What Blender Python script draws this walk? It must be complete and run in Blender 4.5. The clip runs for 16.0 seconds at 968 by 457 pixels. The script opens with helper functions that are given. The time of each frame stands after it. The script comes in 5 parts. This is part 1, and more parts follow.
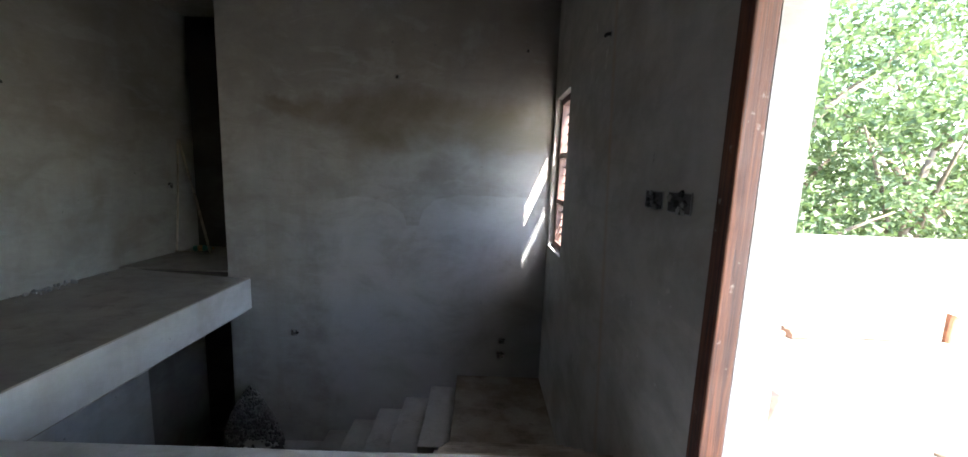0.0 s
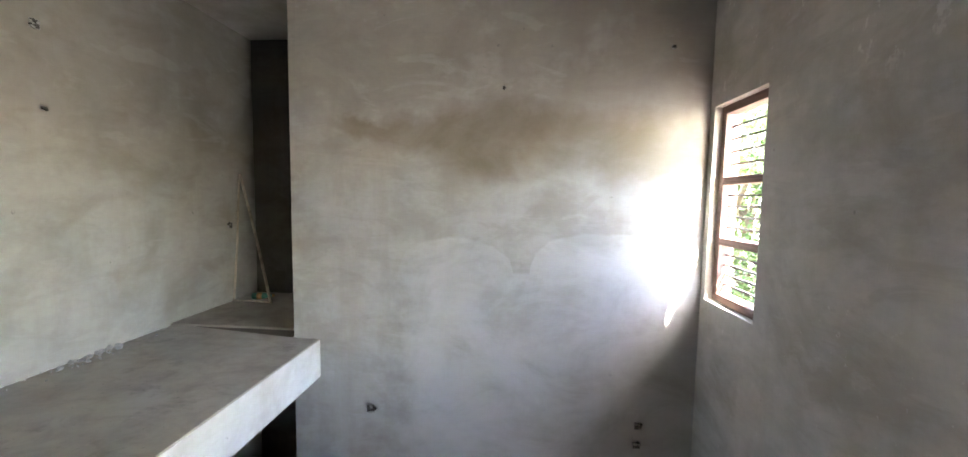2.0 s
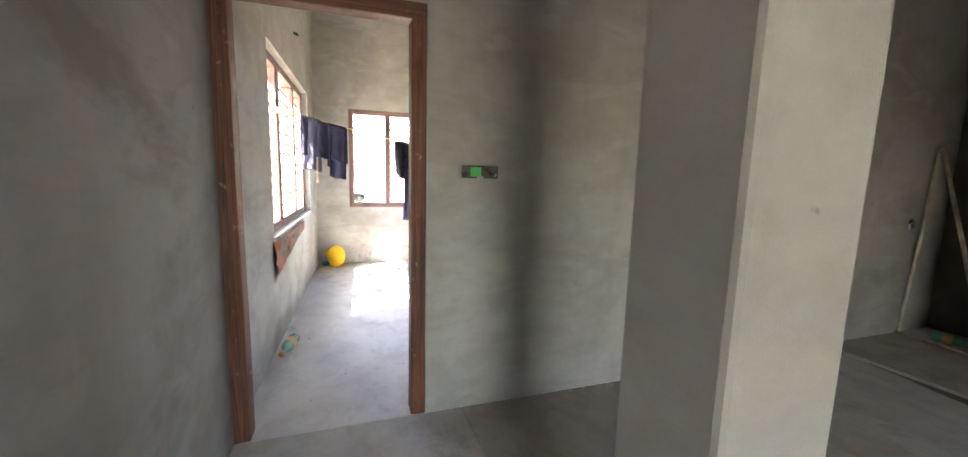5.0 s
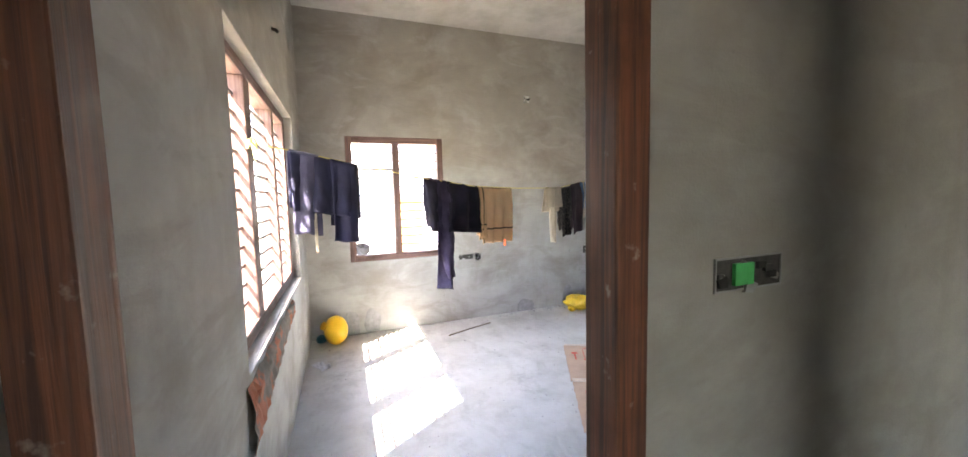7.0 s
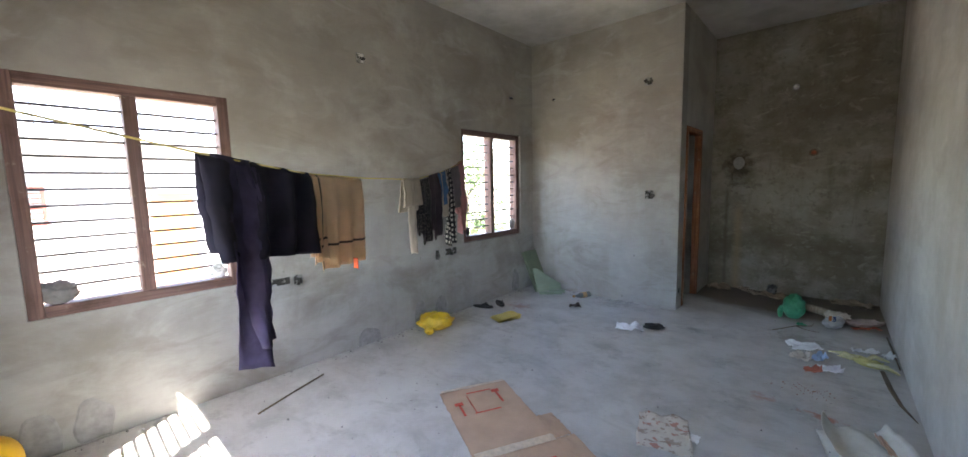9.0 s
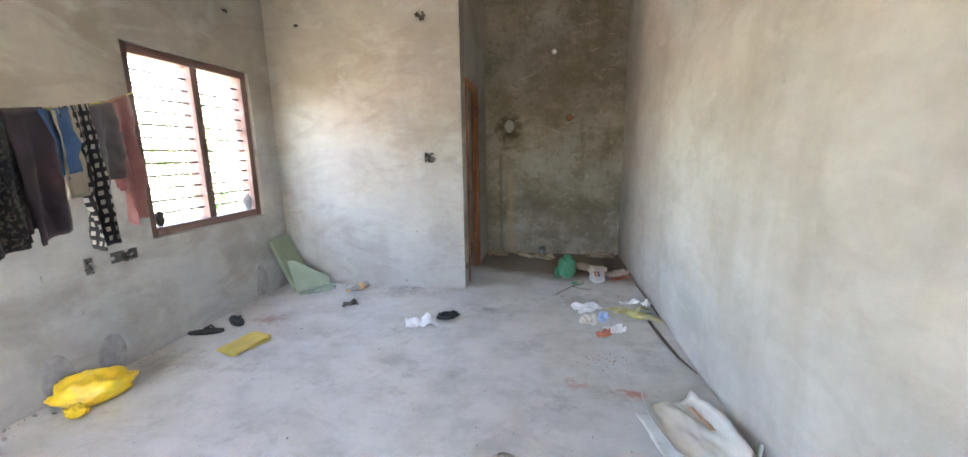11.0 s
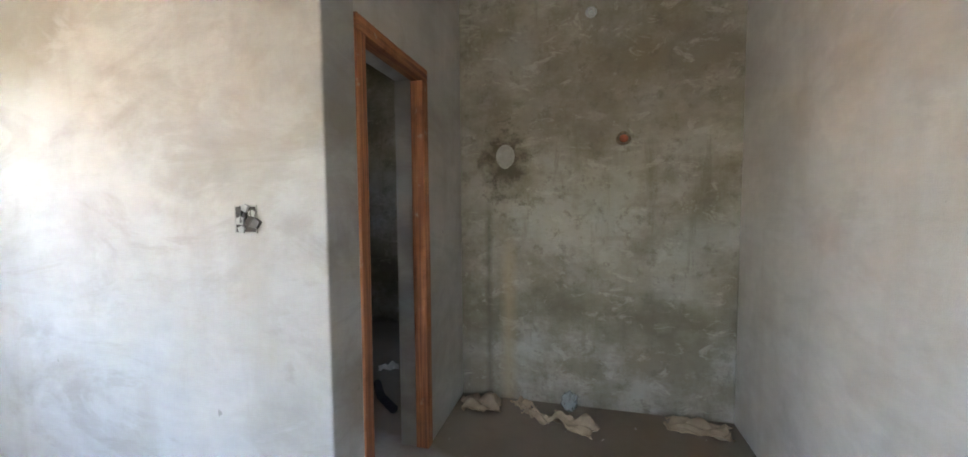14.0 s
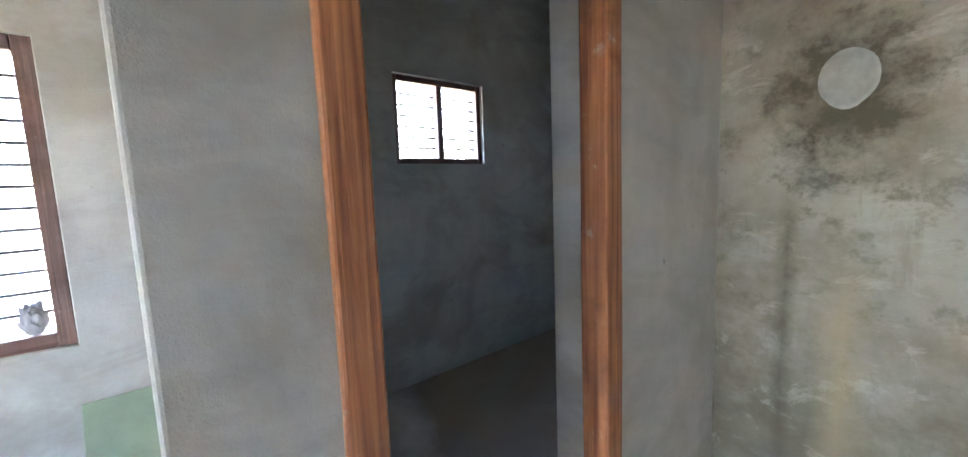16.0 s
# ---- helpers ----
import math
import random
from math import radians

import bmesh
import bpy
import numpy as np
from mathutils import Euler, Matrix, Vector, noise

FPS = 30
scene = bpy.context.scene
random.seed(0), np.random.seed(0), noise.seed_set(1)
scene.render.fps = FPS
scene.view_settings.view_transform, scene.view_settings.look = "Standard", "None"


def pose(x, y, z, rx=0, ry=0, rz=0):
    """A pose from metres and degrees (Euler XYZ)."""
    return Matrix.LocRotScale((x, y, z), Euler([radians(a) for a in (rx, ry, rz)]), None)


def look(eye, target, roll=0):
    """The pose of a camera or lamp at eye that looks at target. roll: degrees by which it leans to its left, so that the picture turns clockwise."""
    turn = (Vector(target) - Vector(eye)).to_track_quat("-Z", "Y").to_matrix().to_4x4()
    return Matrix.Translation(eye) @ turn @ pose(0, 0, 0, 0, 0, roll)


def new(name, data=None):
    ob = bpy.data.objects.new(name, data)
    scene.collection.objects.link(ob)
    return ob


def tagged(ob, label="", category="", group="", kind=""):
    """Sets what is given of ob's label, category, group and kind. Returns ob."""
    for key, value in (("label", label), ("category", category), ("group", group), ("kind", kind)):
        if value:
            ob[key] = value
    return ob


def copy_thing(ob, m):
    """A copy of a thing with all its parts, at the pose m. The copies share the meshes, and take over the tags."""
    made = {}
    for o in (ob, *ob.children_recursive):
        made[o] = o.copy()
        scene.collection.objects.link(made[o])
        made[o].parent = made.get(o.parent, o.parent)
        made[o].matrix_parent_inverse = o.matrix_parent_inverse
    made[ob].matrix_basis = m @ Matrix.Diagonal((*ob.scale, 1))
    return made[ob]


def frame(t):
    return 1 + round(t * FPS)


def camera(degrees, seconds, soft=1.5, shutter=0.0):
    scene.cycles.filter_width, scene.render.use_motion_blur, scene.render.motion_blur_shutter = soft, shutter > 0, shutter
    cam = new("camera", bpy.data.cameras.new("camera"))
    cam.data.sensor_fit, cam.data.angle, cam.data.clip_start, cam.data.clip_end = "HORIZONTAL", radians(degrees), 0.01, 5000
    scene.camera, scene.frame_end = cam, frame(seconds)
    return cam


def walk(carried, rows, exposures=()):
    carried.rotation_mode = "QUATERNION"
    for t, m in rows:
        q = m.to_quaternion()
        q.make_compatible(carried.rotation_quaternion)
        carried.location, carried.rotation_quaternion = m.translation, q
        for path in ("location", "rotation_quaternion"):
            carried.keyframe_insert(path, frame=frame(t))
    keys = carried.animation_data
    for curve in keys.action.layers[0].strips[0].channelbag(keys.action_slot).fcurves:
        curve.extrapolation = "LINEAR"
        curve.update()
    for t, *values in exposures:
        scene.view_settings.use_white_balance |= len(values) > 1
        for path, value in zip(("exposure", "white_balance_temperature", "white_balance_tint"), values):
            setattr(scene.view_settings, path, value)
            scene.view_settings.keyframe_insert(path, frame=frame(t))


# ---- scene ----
cam = camera(101.4, 16.0)
PATH = [
    (0, (4.444, -0.702, 1.322), (4.465, 1.277, 1.039), 2.2),
    (0.5, (4.321, -0.359, 1.321), (4.628, 1.609, 1.139), 2.4),
    (1, (4.18, -0.062, 1.305), (4.543, 1.901, 1.19), 1.7),
    (1.5, (3.981, 0.204, 1.316), (4.268, 2.181, 1.232), 2.4),
    (2, (3.617, 0.276, 1.353), (3.458, 2.264, 1.199), 0.9),
    (2.5, (3.335, 0.352, 1.385), (2.481, 2.157, 1.273), -0.2),
    (3, (3.108, 0.458, 1.43), (1.967, 2.092, 1.59), -0.8),
    (3.5, (2.912, 0.503, 1.411), (1.541, 1.957, 1.48), 2.7),
    (4, (2.657, 0.453, 1.327), (1.176, 1.77, 1.059), 0.8),
    (4.5, (2.406, 0.439, 1.274), (0.716, 1.443, 0.903), 1.3),
    (5, (2.088, 0.436, 1.28), (0.211, 1.072, 1.013), 1.5),
    (5.2, (1.954, 0.399, 1.283), (0.042, 0.928, 1.025), 2.1),
    (7.3, (0.497, 0.238, 1.485), (-1.349, 0.997, 1.35), -1.3),
    (7.5, (0.372, 0.263, 1.463), (-1.472, 1.03, 1.356), -0.9),
    (8, (0.053, 0.351, 1.457), (-1.764, 1.162, 1.255), -1.5),
    (8.5, (-0.26, 0.383, 1.449), (-1.833, 1.604, 1.267), -0.0),
    (9, (-0.484, 0.495, 1.474), (-1.796, 1.989, 1.257), -1.2),
    (9.5, (-0.673, 0.684, 1.475), (-1.685, 2.385, 1.184), -1.7),
    (10, (-0.927, 0.869, 1.384), (-1.494, 2.763, 1.08), -2.5),
    (10.2, (-0.964, 0.958, 1.412), (-1.433, 2.871, 1.064), -1.7),
    (12.3, (-0.896, 2.678, 1.282), (-1.131, 4.626, 0.897), -1.2),
    (12.5, (-0.855, 2.898, 1.314), (-1.154, 4.852, 1.01), -0.4),
    (13, (-0.819, 3.289, 1.353), (-1.191, 5.237, 1.093), -3.6),
    (13.5, (-0.743, 3.699, 1.345), (-1.3, 5.603, 1.088), -1.1),
    (14, (-0.917, 4.09, 1.372), (-1.405, 6.026, 1.251), -0.4),
    (14.5, (-0.938, 4.447, 1.377), (-1.676, 6.296, 1.184), -3.4),
    (15, (-0.949, 4.786, 1.389), (-2.112, 6.394, 1.138), -1.6),
    (15.5, (-1.073, 5.072, 1.398), (-2.42, 6.529, 1.145), -0.4),
    (16, (-1.224, 5.281, 1.447), (-2.755, 6.549, 1.224), -2.2),
]

EXPOSURES = [(0.0, 4.3, 6500, 10), (0.5, 5.1, 6600, 11), (1.0, 6.5, 7200, 14), (1.5, 6.75, 7300, 14), (2.0, 6.4, 7200, 13), (2.5, 6.2, 7050, 13), (3.0, 6.65, 7450, 14), (3.5, 6.85, 7050, 12), (4.0, 6.05, 6950, 12), (4.5, 5.9, 7100, 13),
             (5.2, 5.5, 7500, 14), (7.3, 5.0, 7100, 14), (8.0, 4.2, 6700, 11), (8.5, 3.85, 6600, 10), (9.2, 4.75, 6900, 12), (10.0, 5.45, 7200, 13), (12.5, 5.74, 7350, 15), (13.5, 5.85, 7200, 14), (14.5, 6.08, 6850, 12), (15.0, 6.13, 6700, 12), (15.5, 6.2, 6600, 12), (16.0, 6.95, 6350, 12)]
walk(cam, [(t, look(eye, target, roll)) for t, eye, target, roll in PATH], EXPOSURES)

# ---- light ----
SUN_WAY = Vector((-0.41, 0.63, -1.0)).normalized()      # the way the sunlight travels
world = bpy.data.worlds.new("sky_world")
scene.world = world
world.use_nodes = True
wn = world.node_tree.nodes
sky = wn.new("ShaderNodeTexSky")
sky.sky_type = "NISHITA"
sky.sun_disc = False
sky.sun_elevation = math.asin(-SUN_WAY.z)
sky.sun_rotation = math.atan2(-SUN_WAY.x, -SUN_WAY.y)
sky.dust_density = 1.2
wn["Background"].inputs[1].default_value = 0.15
world.node_tree.links.new(sky.outputs[0], wn["Background"].inputs[0])
sun = new("sun", bpy.data.lights.new("sun", "SUN"))
sun.data.energy, sun.data.angle, sun.data.color = 3.2, radians(0.5), (1.0, 0.95, 0.87)
sun.matrix_world = look((0, 0, 30), Vector((0, 0, 30)) + SUN_WAY)


# ---- materials ----
class Nodes:
    """Short ways to wire a material."""

    def __init__(self, name):
        self.m = bpy.data.materials.new(name)
        self.m.use_nodes = True
        self.t = self.m.node_tree
        self.b = self.t.nodes["Principled BSDF"]
        self.geo = self.t.nodes.new("ShaderNodeNewGeometry")
        self.pos = self.geo.outputs["Position"]

    def link(self, a, b):
        self.t.links.new(a, b)

    def put(self, socket, v):
        if isinstance(v, bpy.types.NodeSocket):
            self.link(v, socket)
        elif isinstance(v, (tuple, list)) and len(v) == 3 and socket.type == "RGBA":
            socket.default_value = (*v, 1)
        else:
            socket.default_value = v

    def vec(self, scale, shift=(0, 0, 0), source=None):
        n = self.t.nodes.new("ShaderNodeMapping")
        self.link(source or self.pos, n.inputs[0])
        n.inputs["Scale"].default_value = scale
        n.inputs["Location"].default_value = shift
        return n.outputs[0]

    def noise(self, scale, detail=5.0, rough=0.55, vec=None, warp=0.0):
        n = self.t.nodes.new("ShaderNodeTexNoise")
        self.link(vec or self.pos, n.inputs["Vector"])
        n.inputs["Scale"].default_value, n.inputs["Detail"].default_value, n.inputs["Roughness"].default_value = scale, detail, rough
        n.inputs["Distortion"].default_value = warp
        return n.outputs["Fac"]

    def ramp(self, fac, *stops):
        n = self.t.nodes.new("ShaderNodeValToRGB")
        self.put(n.inputs[0], fac)
        els = n.color_ramp.elements
        while len(els) < len(stops):
            els.new(0.5)
        for e, (p, c) in zip(els, stops):
            e.position = p
            e.color = (c, c, c, 1) if isinstance(c, (int, float)) else (*c, 1)
        return n.outputs[0]

    def mix(self, fac, a, b, kind="MIX"):
        n = self.t.nodes.new("ShaderNodeMix")
        n.data_type, n.blend_type = "RGBA", kind
        self.put(n.inputs[0], fac)
        self.put(n.inputs[6], a)
        self.put(n.inputs[7], b)
        return n.outputs[2]

    def math(self, op, a, b=0.0, clamp=False):
        n = self.t.nodes.new("ShaderNodeMath")
        n.operation, n.use_clamp = op, clamp
        self.put(n.inputs[0], a)
        self.put(n.inputs[1], b)
        return n.outputs[0]

    def axis(self, i, source=None):
        n = self.t.nodes.new("ShaderNodeSeparateXYZ")
        self.link(source or self.pos, n.inputs[0])
        return n.outputs[i]

    def bump(self, height, strength, distance=0.01):
        n = self.t.nodes.new("ShaderNodeBump")
        self.put(n.inputs["Height"], height)
        n.inputs["Strength"].default_value, n.inputs["Distance"].default_value = strength, distance
        self.link(n.outputs[0], self.b.inputs["Normal"])

    def done(self, col, rough=0.9, **more):
        self.put(self.b.inputs["Base Color"], col)
        self.put(self.b.inputs["Roughness"], rough)
        for k, v in more.items():
            self.put(self.b.inputs[k.replace("_", " ")], v)
        return self.m


def plaster(name, low=(0.39, 0.388, 0.377), band=(0.255, 0.235, 0.203), high=(0.335, 0.317, 0.28), band_z=1.98, mould=0.0, coat=False, scuffs=False, lift=1.0, smoke=0.72):
    """Bare cement plaster: a paler lower lift, a broken damp band at the scaffold line, a browner upper lift, smoky stains and trowel marks."""
    k = Nodes(name)
    broad = k.noise(0.75, 4, 0.55)
    cloud = k.noise(2.2, 6, 0.6)
    streak = k.noise(1.0, 5, 0.6, vec=k.vec((3.2, 3.2, 0.55)))
    trowel = k.noise(1.0, 4, 0.6, vec=k.vec((7, 7, 16)))
    grain = k.noise(160, 3, 0.7)
    haze = k.noise(1.25, 7, 0.62, vec=k.vec((1, 1, 1.5), (3, 8, 2)), warp=0.5)
    wipe = k.noise(1.0, 5, 0.62, vec=k.vec((1.5, 1.5, 4.2), (1, 6, 4)), warp=0.9)
    z = k.axis(2)
    zz = k.math("ADD", z, k.math("ADD", k.math("MULTIPLY", k.math("SUBTRACT", broad, 0.5), 0.9), k.math("MULTIPLY", k.math("SUBTRACT", cloud, 0.5), 0.5)))
    f = k.math("DIVIDE", zz, 4.0)
    b = band_z / 4
    plain_col = k.ramp(f, (b - 0.14, low), (b + 0.12, high))
    col = k.ramp(f, (b - 0.06, low), (b - 0.025, band), (b + 0.01, band), (b + 0.07, high))
    faint = k.ramp(k.noise(0.8, 4, 0.6, vec=k.vec((1, 1, 0.6), (7, 3, 1))), (0.42, 0.0), (0.62, 1.0))
    col = k.mix(k.math("MULTIPLY", faint, lift), plain_col, col)
    # smoky stains, wiped smears and paler re-trowelled areas with soft and hard edges
    col = k.mix(k.ramp(haze, (0.49, 0.0), (0.66, smoke)), col, (low[0] * 0.56, low[1] * 0.515, low[2] * 0.45))
    col = k.mix(k.ramp(wipe, (0.55, 0.0), (0.63, 0.5 * smoke)), col, (low[0] * 0.63, low[1] * 0.59, low[2] * 0.53))
    col = k.mix(k.ramp(cloud, (0.32, 0.5), (0.5, 0.0)), col, (low[0] * 0.62, low[1] * 0.59, low[2] * 0.55))
    col = k.mix(k.ramp(cloud, (0.55, 0.0), (0.7, 0.5)), col, tuple(c * 1.2 for c in low))
    col = k.mix(k.ramp(wipe, (0.35, 0.35), (0.42, 0.0)), col, tuple(c * 1.12 for c in low))
    col = k.mix(k.ramp(streak, (0.52, 0.0), (0.7, 0.45)), col, (low[0] * 0.76, low[1] * 0.7, low[2] * 0.62))
    col = k.mix(k.ramp(trowel, (0.3, 0.16), (0.6, 0.0)), col, tuple(c * 0.55 for c in low))
    pock = k.noise(11, 3, 0.55, vec=k.vec((1, 1, 0.7), (5, 2, 9)))
    col = k.mix(k.ramp(pock, (0.735, 0.0), (0.765, 0.6)), col, tuple(c * 0.4 for c in low))
    if coat:
        # a long smoky damp stain, and below it a second coat with a scalloped upper edge
        x = k.axis(0)
        reach = k.math("MULTIPLY", k.math("SUBTRACT", x, 1.95), 0.75, True)
        off = k.math("SUBTRACT", zz, k.math("SUBTRACT", 2.02, k.math("MULTIPLY", reach, 0.2)))
        half = k.math("ADD", 0.07, k.math("MULTIPLY", reach, 0.33))
        soot = k.math("MULTIPLY", k.math("SUBTRACT", 1.0, k.math("DIVIDE", k.math("ABSOLUTE", off), half), True), 1.6, True)
        soot = k.math("MULTIPLY", soot, k.math("MULTIPLY", k.math("SUBTRACT", x, 1.85), 3.0, True))
        col = k.mix(k.math("MULTIPLY", soot, k.ramp(haze, (0.3, 0.45), (0.6, 0.95))), col, (0.2, 0.172, 0.13))

        def hump(u, height):
            return k.math("MULTIPLY", k.math("SQRT", k.math("SUBTRACT", 1.0, k.math("MULTIPLY", u, u), True)), height)

        one = hump(k.math("DIVIDE", k.math("SUBTRACT", x, 3.08), 0.52), 0.3)
        two = hump(k.math("DIVIDE", k.math("MAXIMUM", k.math("SUBTRACT", 4.25, x), 0.0), 0.5), 0.36)
        wave = k.math("MULTIPLY", k.noise(5, 3, 0.5), 0.09)
        edge = k.math("ADD", k.math("ADD", 0.66, wave), k.math("MAXIMUM", one, two))
        under = k.math("MULTIPLY", k.math("SUBTRACT", edge, z), 40.0, True)
        right = k.math("MULTIPLY", k.math("SUBTRACT", k.math("ADD", x, k.math("MULTIPLY", cloud, 0.9)), 2.95), 3.0, True)
        share = k.math("MULTIPLY", k.math("MULTIPLY", under, right), k.ramp(haze, (0.4, 0.85), (0.62, 0.3)))
        col = k.mix(share, col, (0.47, 0.475, 0.48))
    if scuffs:
        # white lime scuffs near the window head and a brown run down the wall
        y = k.axis(1)
        flick = k.ramp(k.noise(1.0, 5, 0.7, vec=k.vec((1, 9, 5))), (0.6, 0.0), (0.66, 0.75))
        near = k.math("MULTIPLY", k.math("MULTIPLY", k.math("SUBTRACT", z, 1.85), 4.0, True), k.math("MULTIPLY", k.math("SUBTRACT", y, 1.8), 4.0, True))
        col = k.mix(k.math("MULTIPLY", flick, near), col, (0.62, 0.61, 0.58))
        low_flick = k.ramp(k.noise(1.0, 4, 0.7, vec=k.vec((1, 16, 12), (0, 3, 1))), (0.66, 0.0), (0.7, 0.6))
        col = k.mix(k.math("MULTIPLY", low_flick, k.math("MULTIPLY", k.math("SUBTRACT", 1.2, z), 3.0, True)), col, (0.6, 0.59, 0.57))
        run = k.math("SUBTRACT", 1.0, k.math("DIVIDE", k.math("ABSOLUTE", k.math("SUBTRACT", y, k.math("ADD", 1.62, k.math("MULTIPLY", z, 0.1)))), 0.05), True)
        col = k.mix(k.math("MULTIPLY", run, 0.5), col, (0.42, 0.3, 0.19))
    if mould:
        patch = k.noise(1.9, 8, 0.68, vec=k.vec((1, 1, 1.15), (2, 5, 3)))
        col = k.mix(k.ramp(patch, (0.45, 0.0), (0.6, mould)), col, (0.145, 0.12, 0.08))
        col = k.mix(k.ramp(patch, (0.33, 0.3), (0.42, 0.0)), col, (0.38, 0.36, 0.31))
        # a creeping stain above the floor
        rise = k.math("SUBTRACT", z, k.math("ADD", 0.62, k.math("MULTIPLY", k.math("SUBTRACT", cloud, 0.5), 1.1)))
        creep = k.math("SUBTRACT", 1.0, k.math("DIVIDE", k.math("ABSOLUTE", rise), 0.24), True)
        col = k.mix(k.math("MULTIPLY", creep, k.ramp(patch, (0.32, 0.35), (0.52, 0.95))), col, (0.13, 0.112, 0.078))
        speck = k.noise(9, 6, 0.7)
        col = k.mix(k.ramp(speck, (0.54, 0.0), (0.64, mould * 0.75)), col, (0.12, 0.105, 0.075))
        drip = k.noise(1.0, 7, 0.7, vec=k.vec((9, 9, 1.1), (4, 0, 2)), warp=0.3)
        col = k.mix(k.ramp(drip, (0.56, 0.0), (0.66, mould * 0.6)), col, (0.14, 0.12, 0.085))
        flake = k.noise(5.5, 7, 0.72, vec=k.vec((1, 1, 1.7), (8, 1, 5)), warp=0.6)
        col = k.mix(k.ramp(flake, (0.36, 0.5), (0.44, 0.0)), col, (0.36, 0.345, 0.3))
        x = k.axis(0)
        dx = k.math("ADD", x, 1.45)
        dz = k.math("SUBTRACT", z, 1.655)
        far = k.math("SQRT", k.math("ADD", k.math("MULTIPLY", dx, dx), k.math("MULTIPLY", k.math("MULTIPLY", dz, dz), 0.45)))
        ring = k.math("MULTIPLY", k.math("ADD", k.math("SUBTRACT", 0.2, far), k.math("MULTIPLY", k.math("SUBTRACT", speck, 0.5), 0.42)), 8.0, True)
        col = k.mix(k.math("MULTIPLY", ring, k.ramp(speck, (0.38, 0.55), (0.56, 0.95))), col, (0.065, 0.055, 0.038))
        line = k.math("SUBTRACT", 1.0, k.math("DIVIDE", k.math("ABSOLUTE", k.math("ADD", x, k.math("ADD", 1.56, k.math("MULTIPLY", k.math("SUBTRACT", cloud, 0.5), 0.03)))), 0.032), True)
        below = k.math("MULTIPLY", k.math("SUBTRACT", 1.42, z), 6.0, True)
        col = k.mix(k.math("MULTIPLY", k.math("MULTIPLY", line, below), k.ramp(speck, (0.4, 0.5), (0.6, 0.95))), col, (0.1, 0.088, 0.062))
        tan = k.math("SUBTRACT", 1.0, k.math("DIVIDE", k.math("ABSOLUTE", k.math("ADD", x, 1.42)), 0.075), True)
        col = k.mix(k.math("MULTIPLY", k.math("MULTIPLY", tan, k.math("MULTIPLY", k.math("SUBTRACT", 1.2, z), 5.0, True)), 0.6), col, (0.33, 0.26, 0.16))
    fine = k.math("ADD", k.math("MULTIPLY", trowel, 0.5), k.math("MULTIPLY", grain, 0.25))
    k.bump(k.math("ADD", fine, k.math("MULTIPLY", cloud, 0.8)), 0.35, 0.012)
    return k.done(col, k.ramp(cloud, (0.3, 0.82), (0.7, 0.95)))


